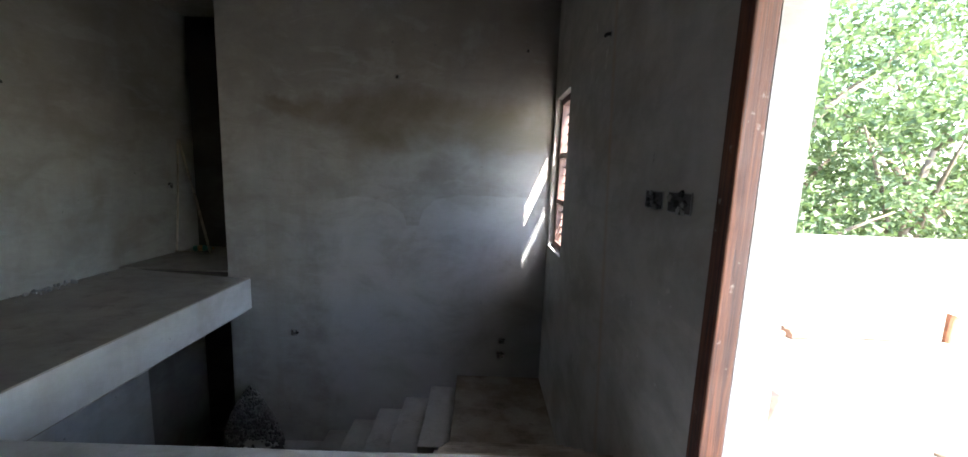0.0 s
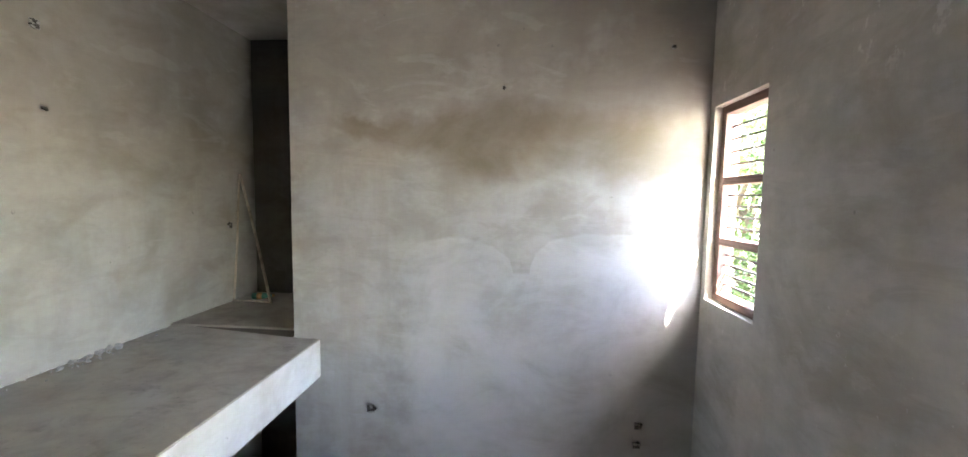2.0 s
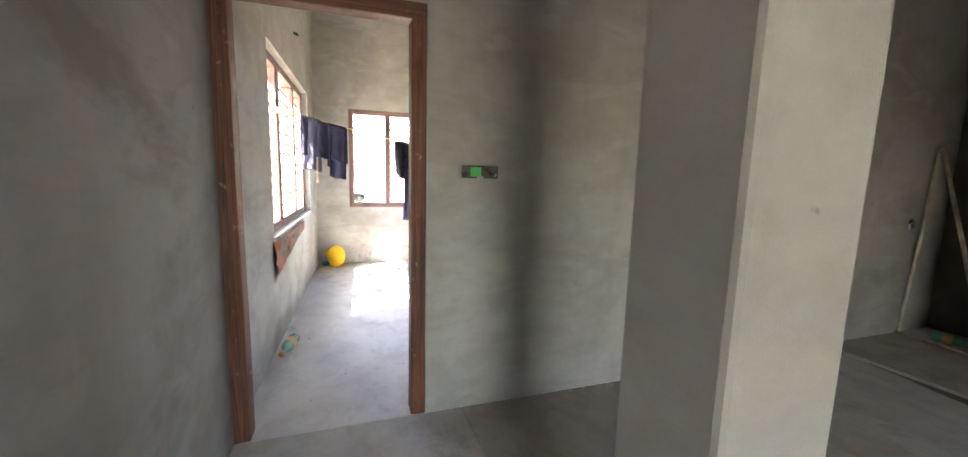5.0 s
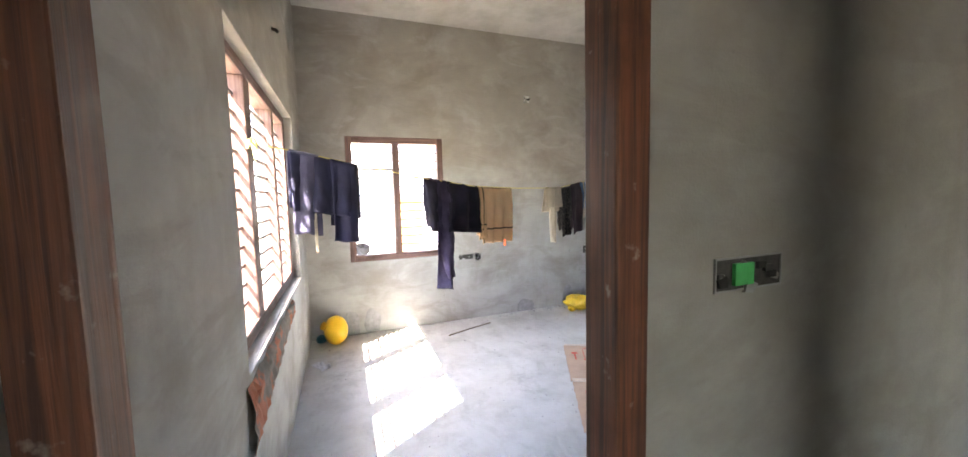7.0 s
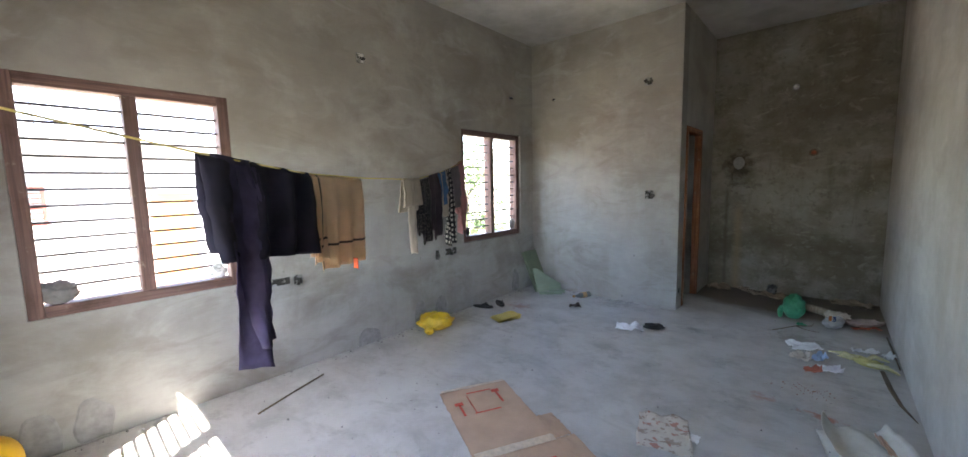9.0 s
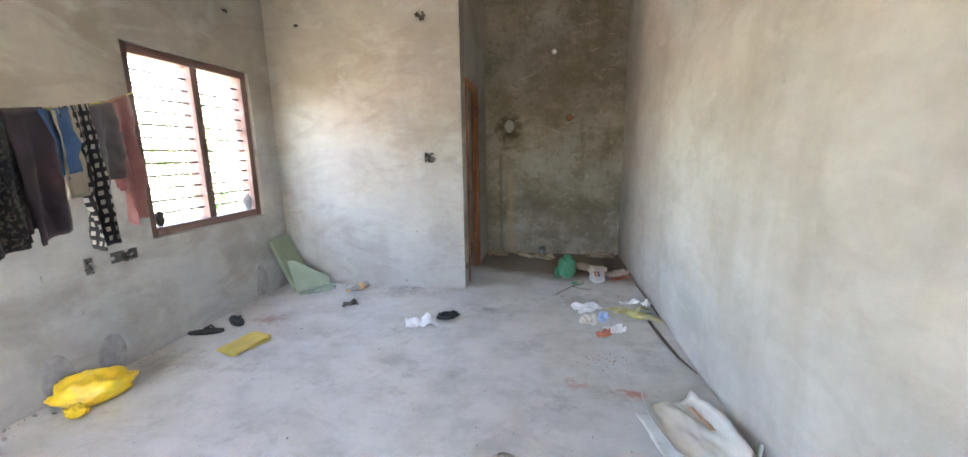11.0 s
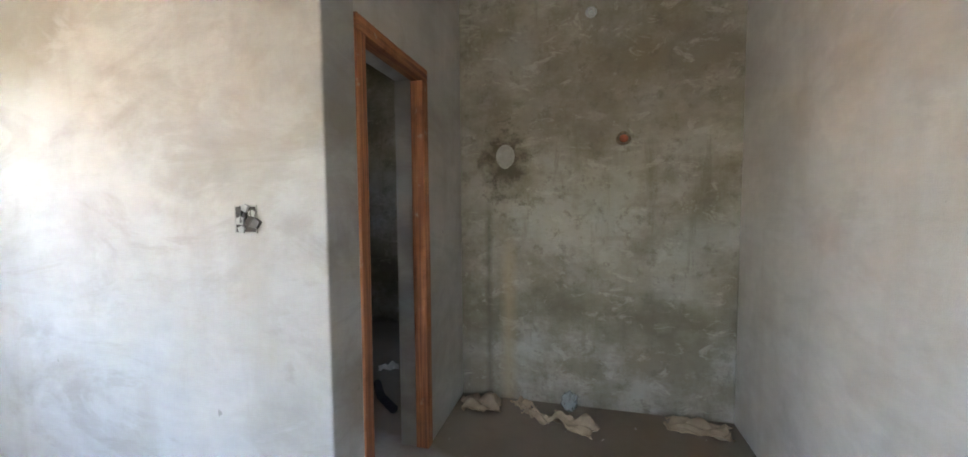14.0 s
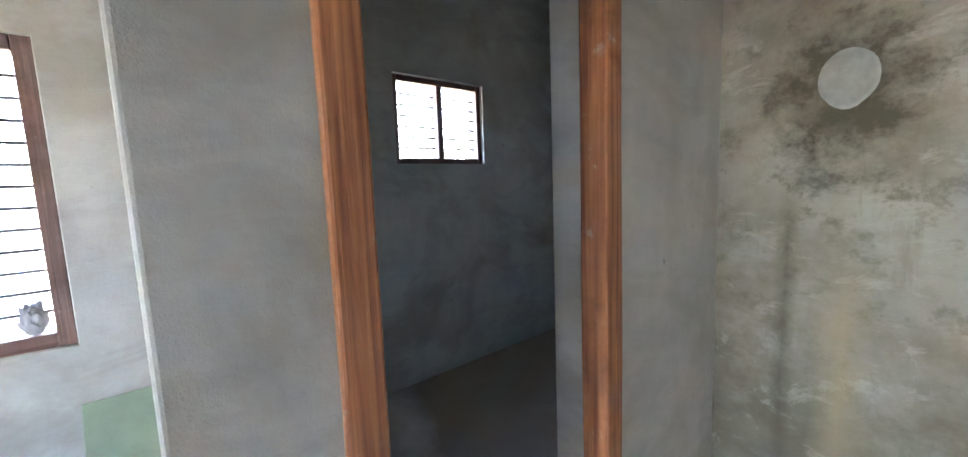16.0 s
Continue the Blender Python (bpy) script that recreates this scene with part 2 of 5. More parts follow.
def concrete(name, base, pale, dark, dirt=0.5, earth=False):
    k = Nodes(name)
    broad = k.noise(0.9, 5, 0.6)
    cloud = k.noise(3.0, 7, 0.65, warp=0.1)
    scuff = k.noise(13, 5, 0.7, warp=0.2)
    grain = k.noise(220, 2, 0.7)
    col = k.mix(k.ramp(broad, (0.36, 0.0), (0.64, 1.0)), base, pale)
    col = k.mix(k.ramp(cloud, (0.34, dirt), (0.55, 0.0)), col, dark)
    col = k.mix(k.ramp(scuff, (0.58, 0.0), (0.72, 0.4)), col, pale)
    col = k.mix(k.ramp(k.noise(60, 3, 0.6), (0.64, 0.0), (0.76, 0.6)), col, dark)
    # trodden dirt with frayed edges
    smudge = k.noise(2.1, 9, 0.72, vec=k.vec((1, 1, 1), (4, 9, 0)))
    col = k.mix(k.ramp(smudge, (0.56, 0.0), (0.68, dirt)), col, tuple(c * 0.62 for c in dark))
    smear = k.noise(1.0, 8, 0.7, vec=k.vec((2.6, 4.2, 1), (2, 7, 0)), warp=1.1)
    col = k.mix(k.ramp(smear, (0.5, 0.0), (0.7, dirt * 0.75)), col, tuple(c * 0.8 for c in dark))
    col = k.mix(k.ramp(smear, (0.3, dirt * 0.5), (0.44, 0.0)), col, tuple(min(1, c * 1.1) for c in pale))
    fleck = k.noise(26, 3, 0.6)
    col = k.mix(k.ramp(fleck, (0.68, 0.0), (0.72, 0.55)), col, tuple(c * 0.5 for c in dark))
    if earth:
        # brick-dust and soot stains
        fx, fy = k.axis(0), k.axis(1)
        for sx, sy, sr, tint, share in ((-3.27, 4.3, 0.2, (0.34, 0.2, 0.17), 0.7), (-0.46, 3.61, 0.12, (0.4, 0.15, 0.1), 0.8), (-0.77, 3.65, 0.1, (0.4, 0.2, 0.14), 0.6), (-1.43, 4.72, 0.16, (0.2, 0.2, 0.2), 0.6), (-0.65, 5.05, 0.3, (0.22, 0.19, 0.16), 0.5), (-2.4, 5.05, 0.3, (0.26, 0.23, 0.2), 0.45), (-3.5, 3.6, 0.3, (0.26, 0.24, 0.21), 0.45)):
            ex, ey = k.math("SUBTRACT", fx, sx), k.math("SUBTRACT", fy, sy)
            away = k.math("SQRT", k.math("ADD", k.math("MULTIPLY", ex, ex), k.math("MULTIPLY", k.math("MULTIPLY", ey, ey), 2.0)))
            spot = k.math("MULTIPLY", k.math("SUBTRACT", k.math("ADD", sr, k.math("MULTIPLY", k.math("SUBTRACT", scuff, 0.55), sr * 3.5)), away), 5.0 / sr * 0.3, True)
            col = k.mix(k.math("MULTIPLY", spot, share), col, tint)
        # brown dust trodden into the alcove, with the shade beyond the light painted in
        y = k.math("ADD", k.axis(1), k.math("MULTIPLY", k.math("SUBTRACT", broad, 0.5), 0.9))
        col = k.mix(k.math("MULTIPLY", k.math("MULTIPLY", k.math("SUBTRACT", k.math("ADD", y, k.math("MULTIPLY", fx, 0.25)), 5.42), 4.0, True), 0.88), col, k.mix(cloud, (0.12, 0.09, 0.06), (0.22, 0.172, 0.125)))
    k.bump(k.math("ADD", k.math("MULTIPLY", scuff, 0.5), k.math("MULTIPLY", grain, 0.3)), 0.3, 0.006)
    return k.done(col, k.ramp(cloud, (0.3, 0.62), (0.7, 0.85)))


def timber(name, base, dark, along=2):
    k = Nodes(name)
    s = [55, 55, 55]
    s[along] = 1.6
    fibre = k.noise(1.0, 6, 0.65, vec=k.vec(tuple(s)), warp=0.6)
    blot = k.noise(4, 5, 0.6)
    col = k.mix(k.ramp(fibre, (0.38, 0.0), (0.6, 1.0)), dark, base)
    wide = [9, 9, 9]
    wide[along] = 0.7
    col = k.mix(k.ramp(k.noise(1.0, 4, 0.6, vec=k.vec(tuple(wide)), warp=0.4), (0.5, 0.0), (0.66, 0.6)), col, tuple(c * 0.7 for c in dark))
    col = k.mix(k.ramp(blot, (0.56, 0.0), (0.72, 0.65)), col, (0.045, 0.022, 0.015))
    col = k.mix(k.ramp(k.noise(18, 4, 0.6), (0.64, 0.0), (0.74, 0.5)), col, (0.42, 0.36, 0.3))
    k.bump(fibre, 0.5, 0.004)
    return k.done(col, k.ramp(blot, (0.3, 0.5), (0.7, 0.8)))


def simple(name, col, rough=0.7, var=0.25, scale=12.0, bump=0.15, **more):
    k = Nodes(name)
    n = k.noise(scale, 5, 0.6)
    dark = tuple(c * (1 - var) for c in col)
    pale = tuple(min(1, c * (1 + var)) for c in col)
    out = k.mix(k.ramp(n, (0.3, 0.0), (0.7, 1.0)), dark, pale)
    if bump:
        k.bump(k.noise(scale * 6, 3, 0.6), bump, 0.004)
    return k.done(out, rough, **more)


def see_through(m, share, col=None):
    """Lets a thin sheet glow with the light behind it."""
    t = m.node_tree
    thin = t.nodes.new("ShaderNodeBsdfTranslucent")
    mixed = t.nodes.new("ShaderNodeMixShader")
    b = t.nodes["Principled BSDF"]
    mixed.inputs[0].default_value = share
    if col:
        thin.inputs[0].default_value = (*col, 1)
    else:
        t.links.new(b.inputs["Base Color"].links[0].from_socket, thin.inputs[0])
    t.links.new(b.outputs[0], mixed.inputs[1])
    t.links.new(thin.outputs[0], mixed.inputs[2])
    t.links.new(mixed.outputs[0], t.nodes["Material Output"].inputs[0])
    return m


def fabric(name, col, var=0.3, sheen=0.2, pattern=None, other=(0, 0, 0)):
    k = Nodes(name)
    tc = k.t.nodes.new("ShaderNodeTexCoord").outputs["UV"]
    fold = k.noise(5, 4, 0.6)
    out = k.mix(k.ramp(fold, (0.3, 0.0), (0.7, 1.0)), tuple(c * (1 - var) for c in col), tuple(min(1, c * (1 + var)) for c in col))
    u, v = k.axis(0, tc), k.axis(1, tc)
    if pattern == "check":
        a = k.math("GREATER_THAN", k.math("FRACT", k.math("MULTIPLY", u, 7.0)), 0.5)
        c = k.math("GREATER_THAN", k.math("FRACT", k.math("MULTIPLY", v, 15.0)), 0.5)
        out = k.mix(k.math("MAXIMUM", a, c), out, other)
    elif pattern == "border":
        a = k.math("LESS_THAN", k.math("ABSOLUTE", k.math("SUBTRACT", v, 0.74)), 0.013)
        c = k.math("LESS_THAN", k.math("ABSOLUTE", k.math("SUBTRACT", u, 0.075)), 0.02)
        out = k.mix(k.math("MAXIMUM", a, c), out, other)
    elif pattern == "lace":
        out = k.mix(k.ramp(k.noise(70, 2, 0.5), (0.52, 0.0), (0.6, 0.7)), out, other)
    k.bump(k.noise(420, 2, 0.5), 0.25, 0.002)
    return see_through(k.done(out, 0.95, Sheen_Weight=sheen), 0.3)


PLASTER = plaster("cement_plaster")
PLASTER_STAIR = plaster("stair_wall_plaster", coat=True, lift=0.0, smoke=0.45)
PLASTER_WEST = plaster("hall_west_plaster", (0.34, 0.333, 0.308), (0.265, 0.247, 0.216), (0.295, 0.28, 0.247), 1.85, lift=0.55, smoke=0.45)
# pale coat, lightened further to carry the window light that falls on it
PLASTER_EAST_LIT = plaster("pale_lit_east_plaster", (0.57, 0.548, 0.508), (0.47, 0.45, 0.41), (0.53, 0.505, 0.46), 2.05, lift=0.5, smoke=0.28)
PLASTER_SIDE = plaster("patched_side_plaster", (0.45, 0.435, 0.405), (0.36, 0.34, 0.305), (0.42, 0.4, 0.365), 2.1, lift=0.5, smoke=0.5)
# darker copy of the plaster: the back recess's shade is put into its colour
PLASTER_SHADED = plaster("shaded_back_plaster", (0.13, 0.123, 0.108), (0.09, 0.084, 0.07), (0.11, 0.104, 0.09))
PLASTER_HALL = plaster("scuffed_hall_plaster", (0.47, 0.46, 0.435), (0.37, 0.35, 0.31), (0.46, 0.435, 0.395), scuffs=True, lift=0.4, smoke=0.5)
PLASTER_OLD = plaster("mouldy_plaster", (0.3, 0.288, 0.252), (0.22, 0.2, 0.158), (0.262, 0.245, 0.207), 1.9, mould=0.74)
PLASTER_WHITE = plaster("pale_plaster", (0.58, 0.57, 0.55), (0.5, 0.48, 0.45), (0.56, 0.55, 0.52), lift=0.4, smoke=0.18)
PARAPET = plaster("parapet_plaster", (0.24, 0.23, 0.21), (0.2, 0.19, 0.17), (0.24, 0.23, 0.21))
PLASTER_PALE = plaster("column_plaster", (0.3, 0.283, 0.255), (0.26, 0.242, 0.213), (0.31, 0.292, 0.264), 2.3, lift=0.3, smoke=0.3)
PATCH = simple("patch_cement", (0.3, 0.3, 0.3), 0.95, 0.2, 18)
PATCH_PALE = simple("pale_filler", (0.26, 0.26, 0.243), 0.95, 0.2, 22)
PATCH_WHITE = simple("white_filler", (0.55, 0.55, 0.53), 0.95, 0.15, 25)
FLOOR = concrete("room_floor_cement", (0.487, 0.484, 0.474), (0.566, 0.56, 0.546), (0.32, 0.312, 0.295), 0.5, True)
FLOOR_HALL = concrete("hall_floor_cement", (0.38, 0.355, 0.325), (0.47, 0.45, 0.42), (0.25, 0.225, 0.19), 0.5)
FLOOR_SLAB = concrete("slab_brown_cement", (0.325, 0.293, 0.253), (0.4, 0.367, 0.322), (0.215, 0.188, 0.156), 0.5)
STEP = concrete("step_cement", (0.5, 0.485, 0.46), (0.58, 0.565, 0.54), (0.33, 0.31, 0.28), 0.35)
# dark cement colour for the shade drawn before the raised floor strip
FLOOR_SHADE = concrete("shade_dark_cement", (0.09, 0.07, 0.055), (0.13, 0.105, 0.08), (0.05, 0.04, 0.03), 0.6)
FLOOR_DIRT = concrete("dusty_concrete", (0.3, 0.25, 0.2), (0.42, 0.37, 0.31), (0.17, 0.13, 0.1), 0.7)
TERRACE = concrete("terrace_cement", (0.21, 0.2, 0.185), (0.26, 0.25, 0.235), (0.14, 0.13, 0.115), 0.4)
CEIL = plaster("ceiling_cement", (0.5, 0.49, 0.465), (0.5, 0.49, 0.465), (0.5, 0.485, 0.455), 5.0, smoke=0.3)
CEIL_HALL = plaster("hall_ceiling_cement", (0.55, 0.535, 0.505), (0.55, 0.535, 0.505), (0.55, 0.53, 0.5), 5.0, smoke=0.4)
WOOD_Z = timber("red_timber_upright", (0.4, 0.16, 0.066), (0.19, 0.064, 0.03), 2)
DARKWOOD_Z = timber("dark_timber_upright", (0.185, 0.062, 0.027), (0.06, 0.022, 0.013), 2)
DARKWOOD_Y = timber("dark_timber_across", (0.16, 0.06, 0.035), (0.06, 0.025, 0.016), 1)
WOOD_Y = timber("red_timber_across_y", (0.4, 0.16, 0.066), (0.19, 0.064, 0.03), 1)
WOOD_WZ = timber("window_timber_upright", (0.21, 0.125, 0.108), (0.11, 0.063, 0.055), 2)
WOOD_WX = timber("window_timber_x", (0.21, 0.125, 0.108), (0.11, 0.063, 0.055), 0)
WOOD_WY = timber("window_timber_y", (0.21, 0.125, 0.108), (0.11, 0.063, 0.055), 1)
POLE = timber("weathered_pole", (0.5, 0.43, 0.34), (0.3, 0.25, 0.19), 2)
STEEL = simple("painted_steel_bar", (0.09, 0.085, 0.09), 0.5, 0.2, 30, 0.05, Metallic=0.4)
DARK = simple("hole_shadow", (0.03, 0.028, 0.025), 0.95, 0.3, 30)
BOXGREY = simple("metal_back_box", (0.06, 0.058, 0.055), 0.6, 0.4, 40, 0.2, Metallic=0.3)
GREEN_PLASTIC = simple("green_plastic", (0.05, 0.45, 0.12), 0.4, 0.15, 20, 0)
BRICK = simple("red_brick", (0.27, 0.085, 0.045), 0.95, 0.35, 25, 0.5)


# ---- building helpers ----
def mesh_of(name, bm, mat):
    me = bpy.data.meshes.new(name)
    bm.to_mesh(me)
    bm.free()
    me.materials.append(mat)
    return me


def part(name, bm, mat, parent=None, label="", smooth=False):
    ob = new(name, mesh_of(name, bm, mat))
    if smooth:
        ob.data.polygons.foreach_set("use_smooth", [True] * len(ob.data.polygons))
    ob.parent = parent
    return tagged(ob, label)


def thing(name, label, category, group="", at=(0, 0, 0), kind=""):
    ob = new(name)
    ob.location = at
    ob.empty_display_size = 0.05
    bpy.context.view_layer.update()
    return tagged(ob, label, category, group, kind)


def hold(parent, ob):
    """Parent ob to a thing without moving it."""
    ob.parent = parent
    ob.matrix_parent_inverse = Matrix.Translation(parent.location).inverted()
    return ob


def add_box(bm, x0, x1, y0, y1, z0, z1):
    v = [bm.verts.new((x, y, z)) for z in (z0, z1) for x, y in ((x0, y0), (x1, y0), (x1, y1), (x0, y1))]
    for f in ((3, 2, 1, 0), (4, 5, 6, 7), (0, 1, 5, 4), (1, 2, 6, 5), (2, 3, 7, 6), (3, 0, 4, 7)):
        bm.faces.new([v[i] for i in f])
    return v


def box_bm(x0, x1, y0, y1, z0, z1, bevel=0.0, wobble=0.0, seed=0):
    bm = bmesh.new()
    add_box(bm, x0, x1, y0, y1, z0, z1)
    if wobble:
        bmesh.ops.subdivide_edges(bm, edges=list(bm.edges), cuts=3, use_grid_fill=True)
        for v in bm.verts:
            v.co += noise.noise_vector(v.co * 9 + Vector((seed * 7.3, seed, 0))) * wobble
    if bevel:
        bmesh.ops.bevel(bm, geom=[e for e in bm.edges if not wobble or e.calc_face_angle(0) > 0.8], offset=bevel, segments=2, affect="EDGES", profile=0.5)
    return bm


def box(name, x0, x1, y0, y1, z0, z1, mat, parent=None, bevel=0.0, label="", wobble=0.0, seed=0):
    return part(name, box_bm(x0, x1, y0, y1, z0, z1, bevel, wobble, seed), mat, parent, label)


def structure(ob, label, category):
    return tagged(ob, label, category, kind="structure")


def wall(name, axis, a0, a1, t0, t1, z0, z1, openings, mat, label="", free_end=None):
    """A wall along axis ("x" or "y") from a0 to a1, from t0 to t1 thick, with openings (b0, b1, c0, c1) right through it."""
    us = sorted({a0, a1, *[v for o in openings for v in o[:2]]})
    ws = sorted({z0, z1, *[v for o in openings for v in o[2:]]})

    def solid(i, j):
        if not (0 <= i < len(us) - 1 and 0 <= j < len(ws) - 1):
            return False
        u, w = (us[i] + us[i + 1]) / 2, (ws[j] + ws[j + 1]) / 2
        return not any(o[0] < u < o[1] and o[2] < w < o[3] for o in openings)

    bm = bmesh.new()
    cache = {}

    def vert(u, t, w):
        key = (u, t, w)
        if key not in cache:
            cache[key] = bm.verts.new((u, t, w) if axis == "x" else (t, u, w))
        return cache[key]

    for i in range(len(us) - 1):
        for j in range(len(ws) - 1):
            if not solid(i, j):
                continue
            u0, u1, w0, w1 = us[i], us[i + 1], ws[j], ws[j + 1]
            for t in (t0, t1):
                bm.faces.new([vert(u0, t, w0), vert(u1, t, w0), vert(u1, t, w1), vert(u0, t, w1)])
            for di, dj, q in ((-1, 0, ((u0, w0), (u0, w1))), (1, 0, ((u1, w0), (u1, w1))), (0, -1, ((u0, w0), (u1, w0))), (0, 1, ((u0, w1), (u1, w1)))):
                if not solid(i + di, j + dj):
                    (p, q0), (r, s) = q
                    bm.faces.new([vert(p, t0, q0), vert(r, t0, s), vert(r, t1, s), vert(p, t1, q0)])
    bmesh.ops.recalc_face_normals(bm, faces=list(bm.faces))
    ax = 0 if axis == "x" else 1

    def outer(e):
        """Whether the edge lies on an end, the top or the foot of the wall, where it meets other work."""
        for v in ((v.co[ax], v.co.z) for v in e.verts):
            if not (v[0] in (a0, a1) or v[1] in (z0, z1)):
                return False
        return free_end is None or not all(abs(v.co[ax] - free_end) < 1e-4 for v in e.verts)

    for v in bm.verts:
        v.co = Vector(round(c, 5) for c in v.co)
    a0, a1, z0, z1 = (Vector((q, 0, 0)).x for q in (round(a0, 5), round(a1, 5), round(z0, 5), round(z1, 5)))
    sharp = [e for e in bm.edges if len(e.link_faces) == 2 and e.calc_face_angle(0) > 1.0 and not outer(e)]
    bmesh.ops.bevel(bm, geom=sharp, offset=0.006, segments=2, affect="EDGES", profile=0.5)
    ob = part(name, bm, mat)
    return structure(ob, label or "bare grey cement-plastered wall with damp stains", "wall")


def tube(points, radius, sides=8):
    """A bmesh tube through points; radius is a number or one for each point."""
    bm = bmesh.new()
    pts = [Vector(p) for p in points]
    rad = radius if isinstance(radius, (list, tuple)) else [radius] * len(pts)
    rings = []
    for i, p in enumerate(pts):
        d = (pts[min(i + 1, len(pts) - 1)] - pts[max(i - 1, 0)]).normalized()
        a = d.orthogonal().normalized() if i == 0 else (a - d * a.dot(d)).normalized()
        b = d.cross(a)
        rings.append([bm.verts.new(p + (a * math.cos(q) + b * math.sin(q)) * rad[i]) for q in [2 * math.pi * k / sides for k in range(sides)]])
    for r, s in zip(rings, rings[1:]):
        for k in range(sides):
            bm.faces.new([r[k], r[(k + 1) % sides], s[(k + 1) % sides], s[k]])
    bm.faces.new(rings[0][::-1])
    bm.faces.new(rings[-1])
    return bm


def window(name, axis, plane, a0, a1, z0, z1, mullions, rails, bars, depth, label, fw=0.065):
    """A timber window with steel bars. The frame's inner face is at plane, and it reaches depth (signed) outwards.
    mullions: (from, to) pairs along the wall; rails: heights of cross rails; bars: how many in each light."""
    root = thing(name, label, "window", kind="structure")
    v0, v1 = sorted((plane, plane + depth))
    wood_a = WOOD_WX if axis == "x" else WOOD_WY

    def piece(nm, p0, p1, q0, q1, mat, d0=v0, d1=v1, bev=0.006, parent=root):
        if axis == "x":
            return box(nm, p0, p1, d0, d1, q0, q1, mat, parent, bev)
        return box(nm, d0, d1, p0, p1, q0, q1, mat, parent, bev)

    piece("frame_stile", a0, a0 + fw, z0, z1, WOOD_WZ)
    piece("frame_stile", a1 - fw, a1, z0, z1, WOOD_WZ)
    piece("frame_head", a0 + fw, a1 - fw, z1 - fw, z1, wood_a)
    piece("window_sill", a0 + fw, a1 - fw, z0, z0 + fw, wood_a)
    for m0, m1 in mullions:
        piece("mullion", m0, m1, z0 + fw, z1 - fw, WOOD_WZ)
    edges = [a0 + fw] + [v for m in mullions for v in m] + [a1 - fw]
    levels = [z0 + fw] + [v for r in rails for v in (r - 0.03, r + 0.03)] + [z1 - fw]
    for r in rails:
        for p0, p1 in zip(edges[::2], edges[1::2]):
            piece("cross_rail", p0, p1, r - 0.03, r + 0.03, wood_a)
    mid = (v0 + v1) / 2
    for p0, p1 in zip(edges[::2], edges[1::2]):
        for q0, q1 in zip(levels[::2], levels[1::2]):
            n = bars if not rails else max(1, round(bars * (q1 - q0) / (z1 - z0)))
            for i in range(n):
                z = q0 + (q1 - q0) * (i + 1) / (n + 1)
                piece("bar", p0 - 0.012, p1 + 0.012, z - 0.0075, z + 0.0075, STEEL, mid - 0.007, mid + 0.007, 0.0)
    return root


def door_frame(name, axis, plane, depth, a0, a1, z1, w, label, mats, wob=0.003):
    """A heavy timber door frame round an opening: two jambs and a head, with a rebate."""
    root = thing(name, label, "door frame", kind="structure")
    v0, v1 = sorted((plane, plane + depth))
    up, across = mats

    def piece(nm, p0, p1, q0, q1, mat, seed):
        if axis == "x":
            return box(nm, p0, p1, v0, v1, q0, q1, mat, root, 0.006, "", wob, seed)
        return box(nm, v0, v1, p0, p1, q0, q1, mat, root, 0.006, "", wob, seed)

    piece("jamb", a0, a0 + w, 0.002, z1 - w, up, 1)
    piece("jamb", a1 - w, a1, 0.002, z1 - w, up, 2)
    piece("door_head", a0, a1, z1 - w, z1, across, 3)
    return root


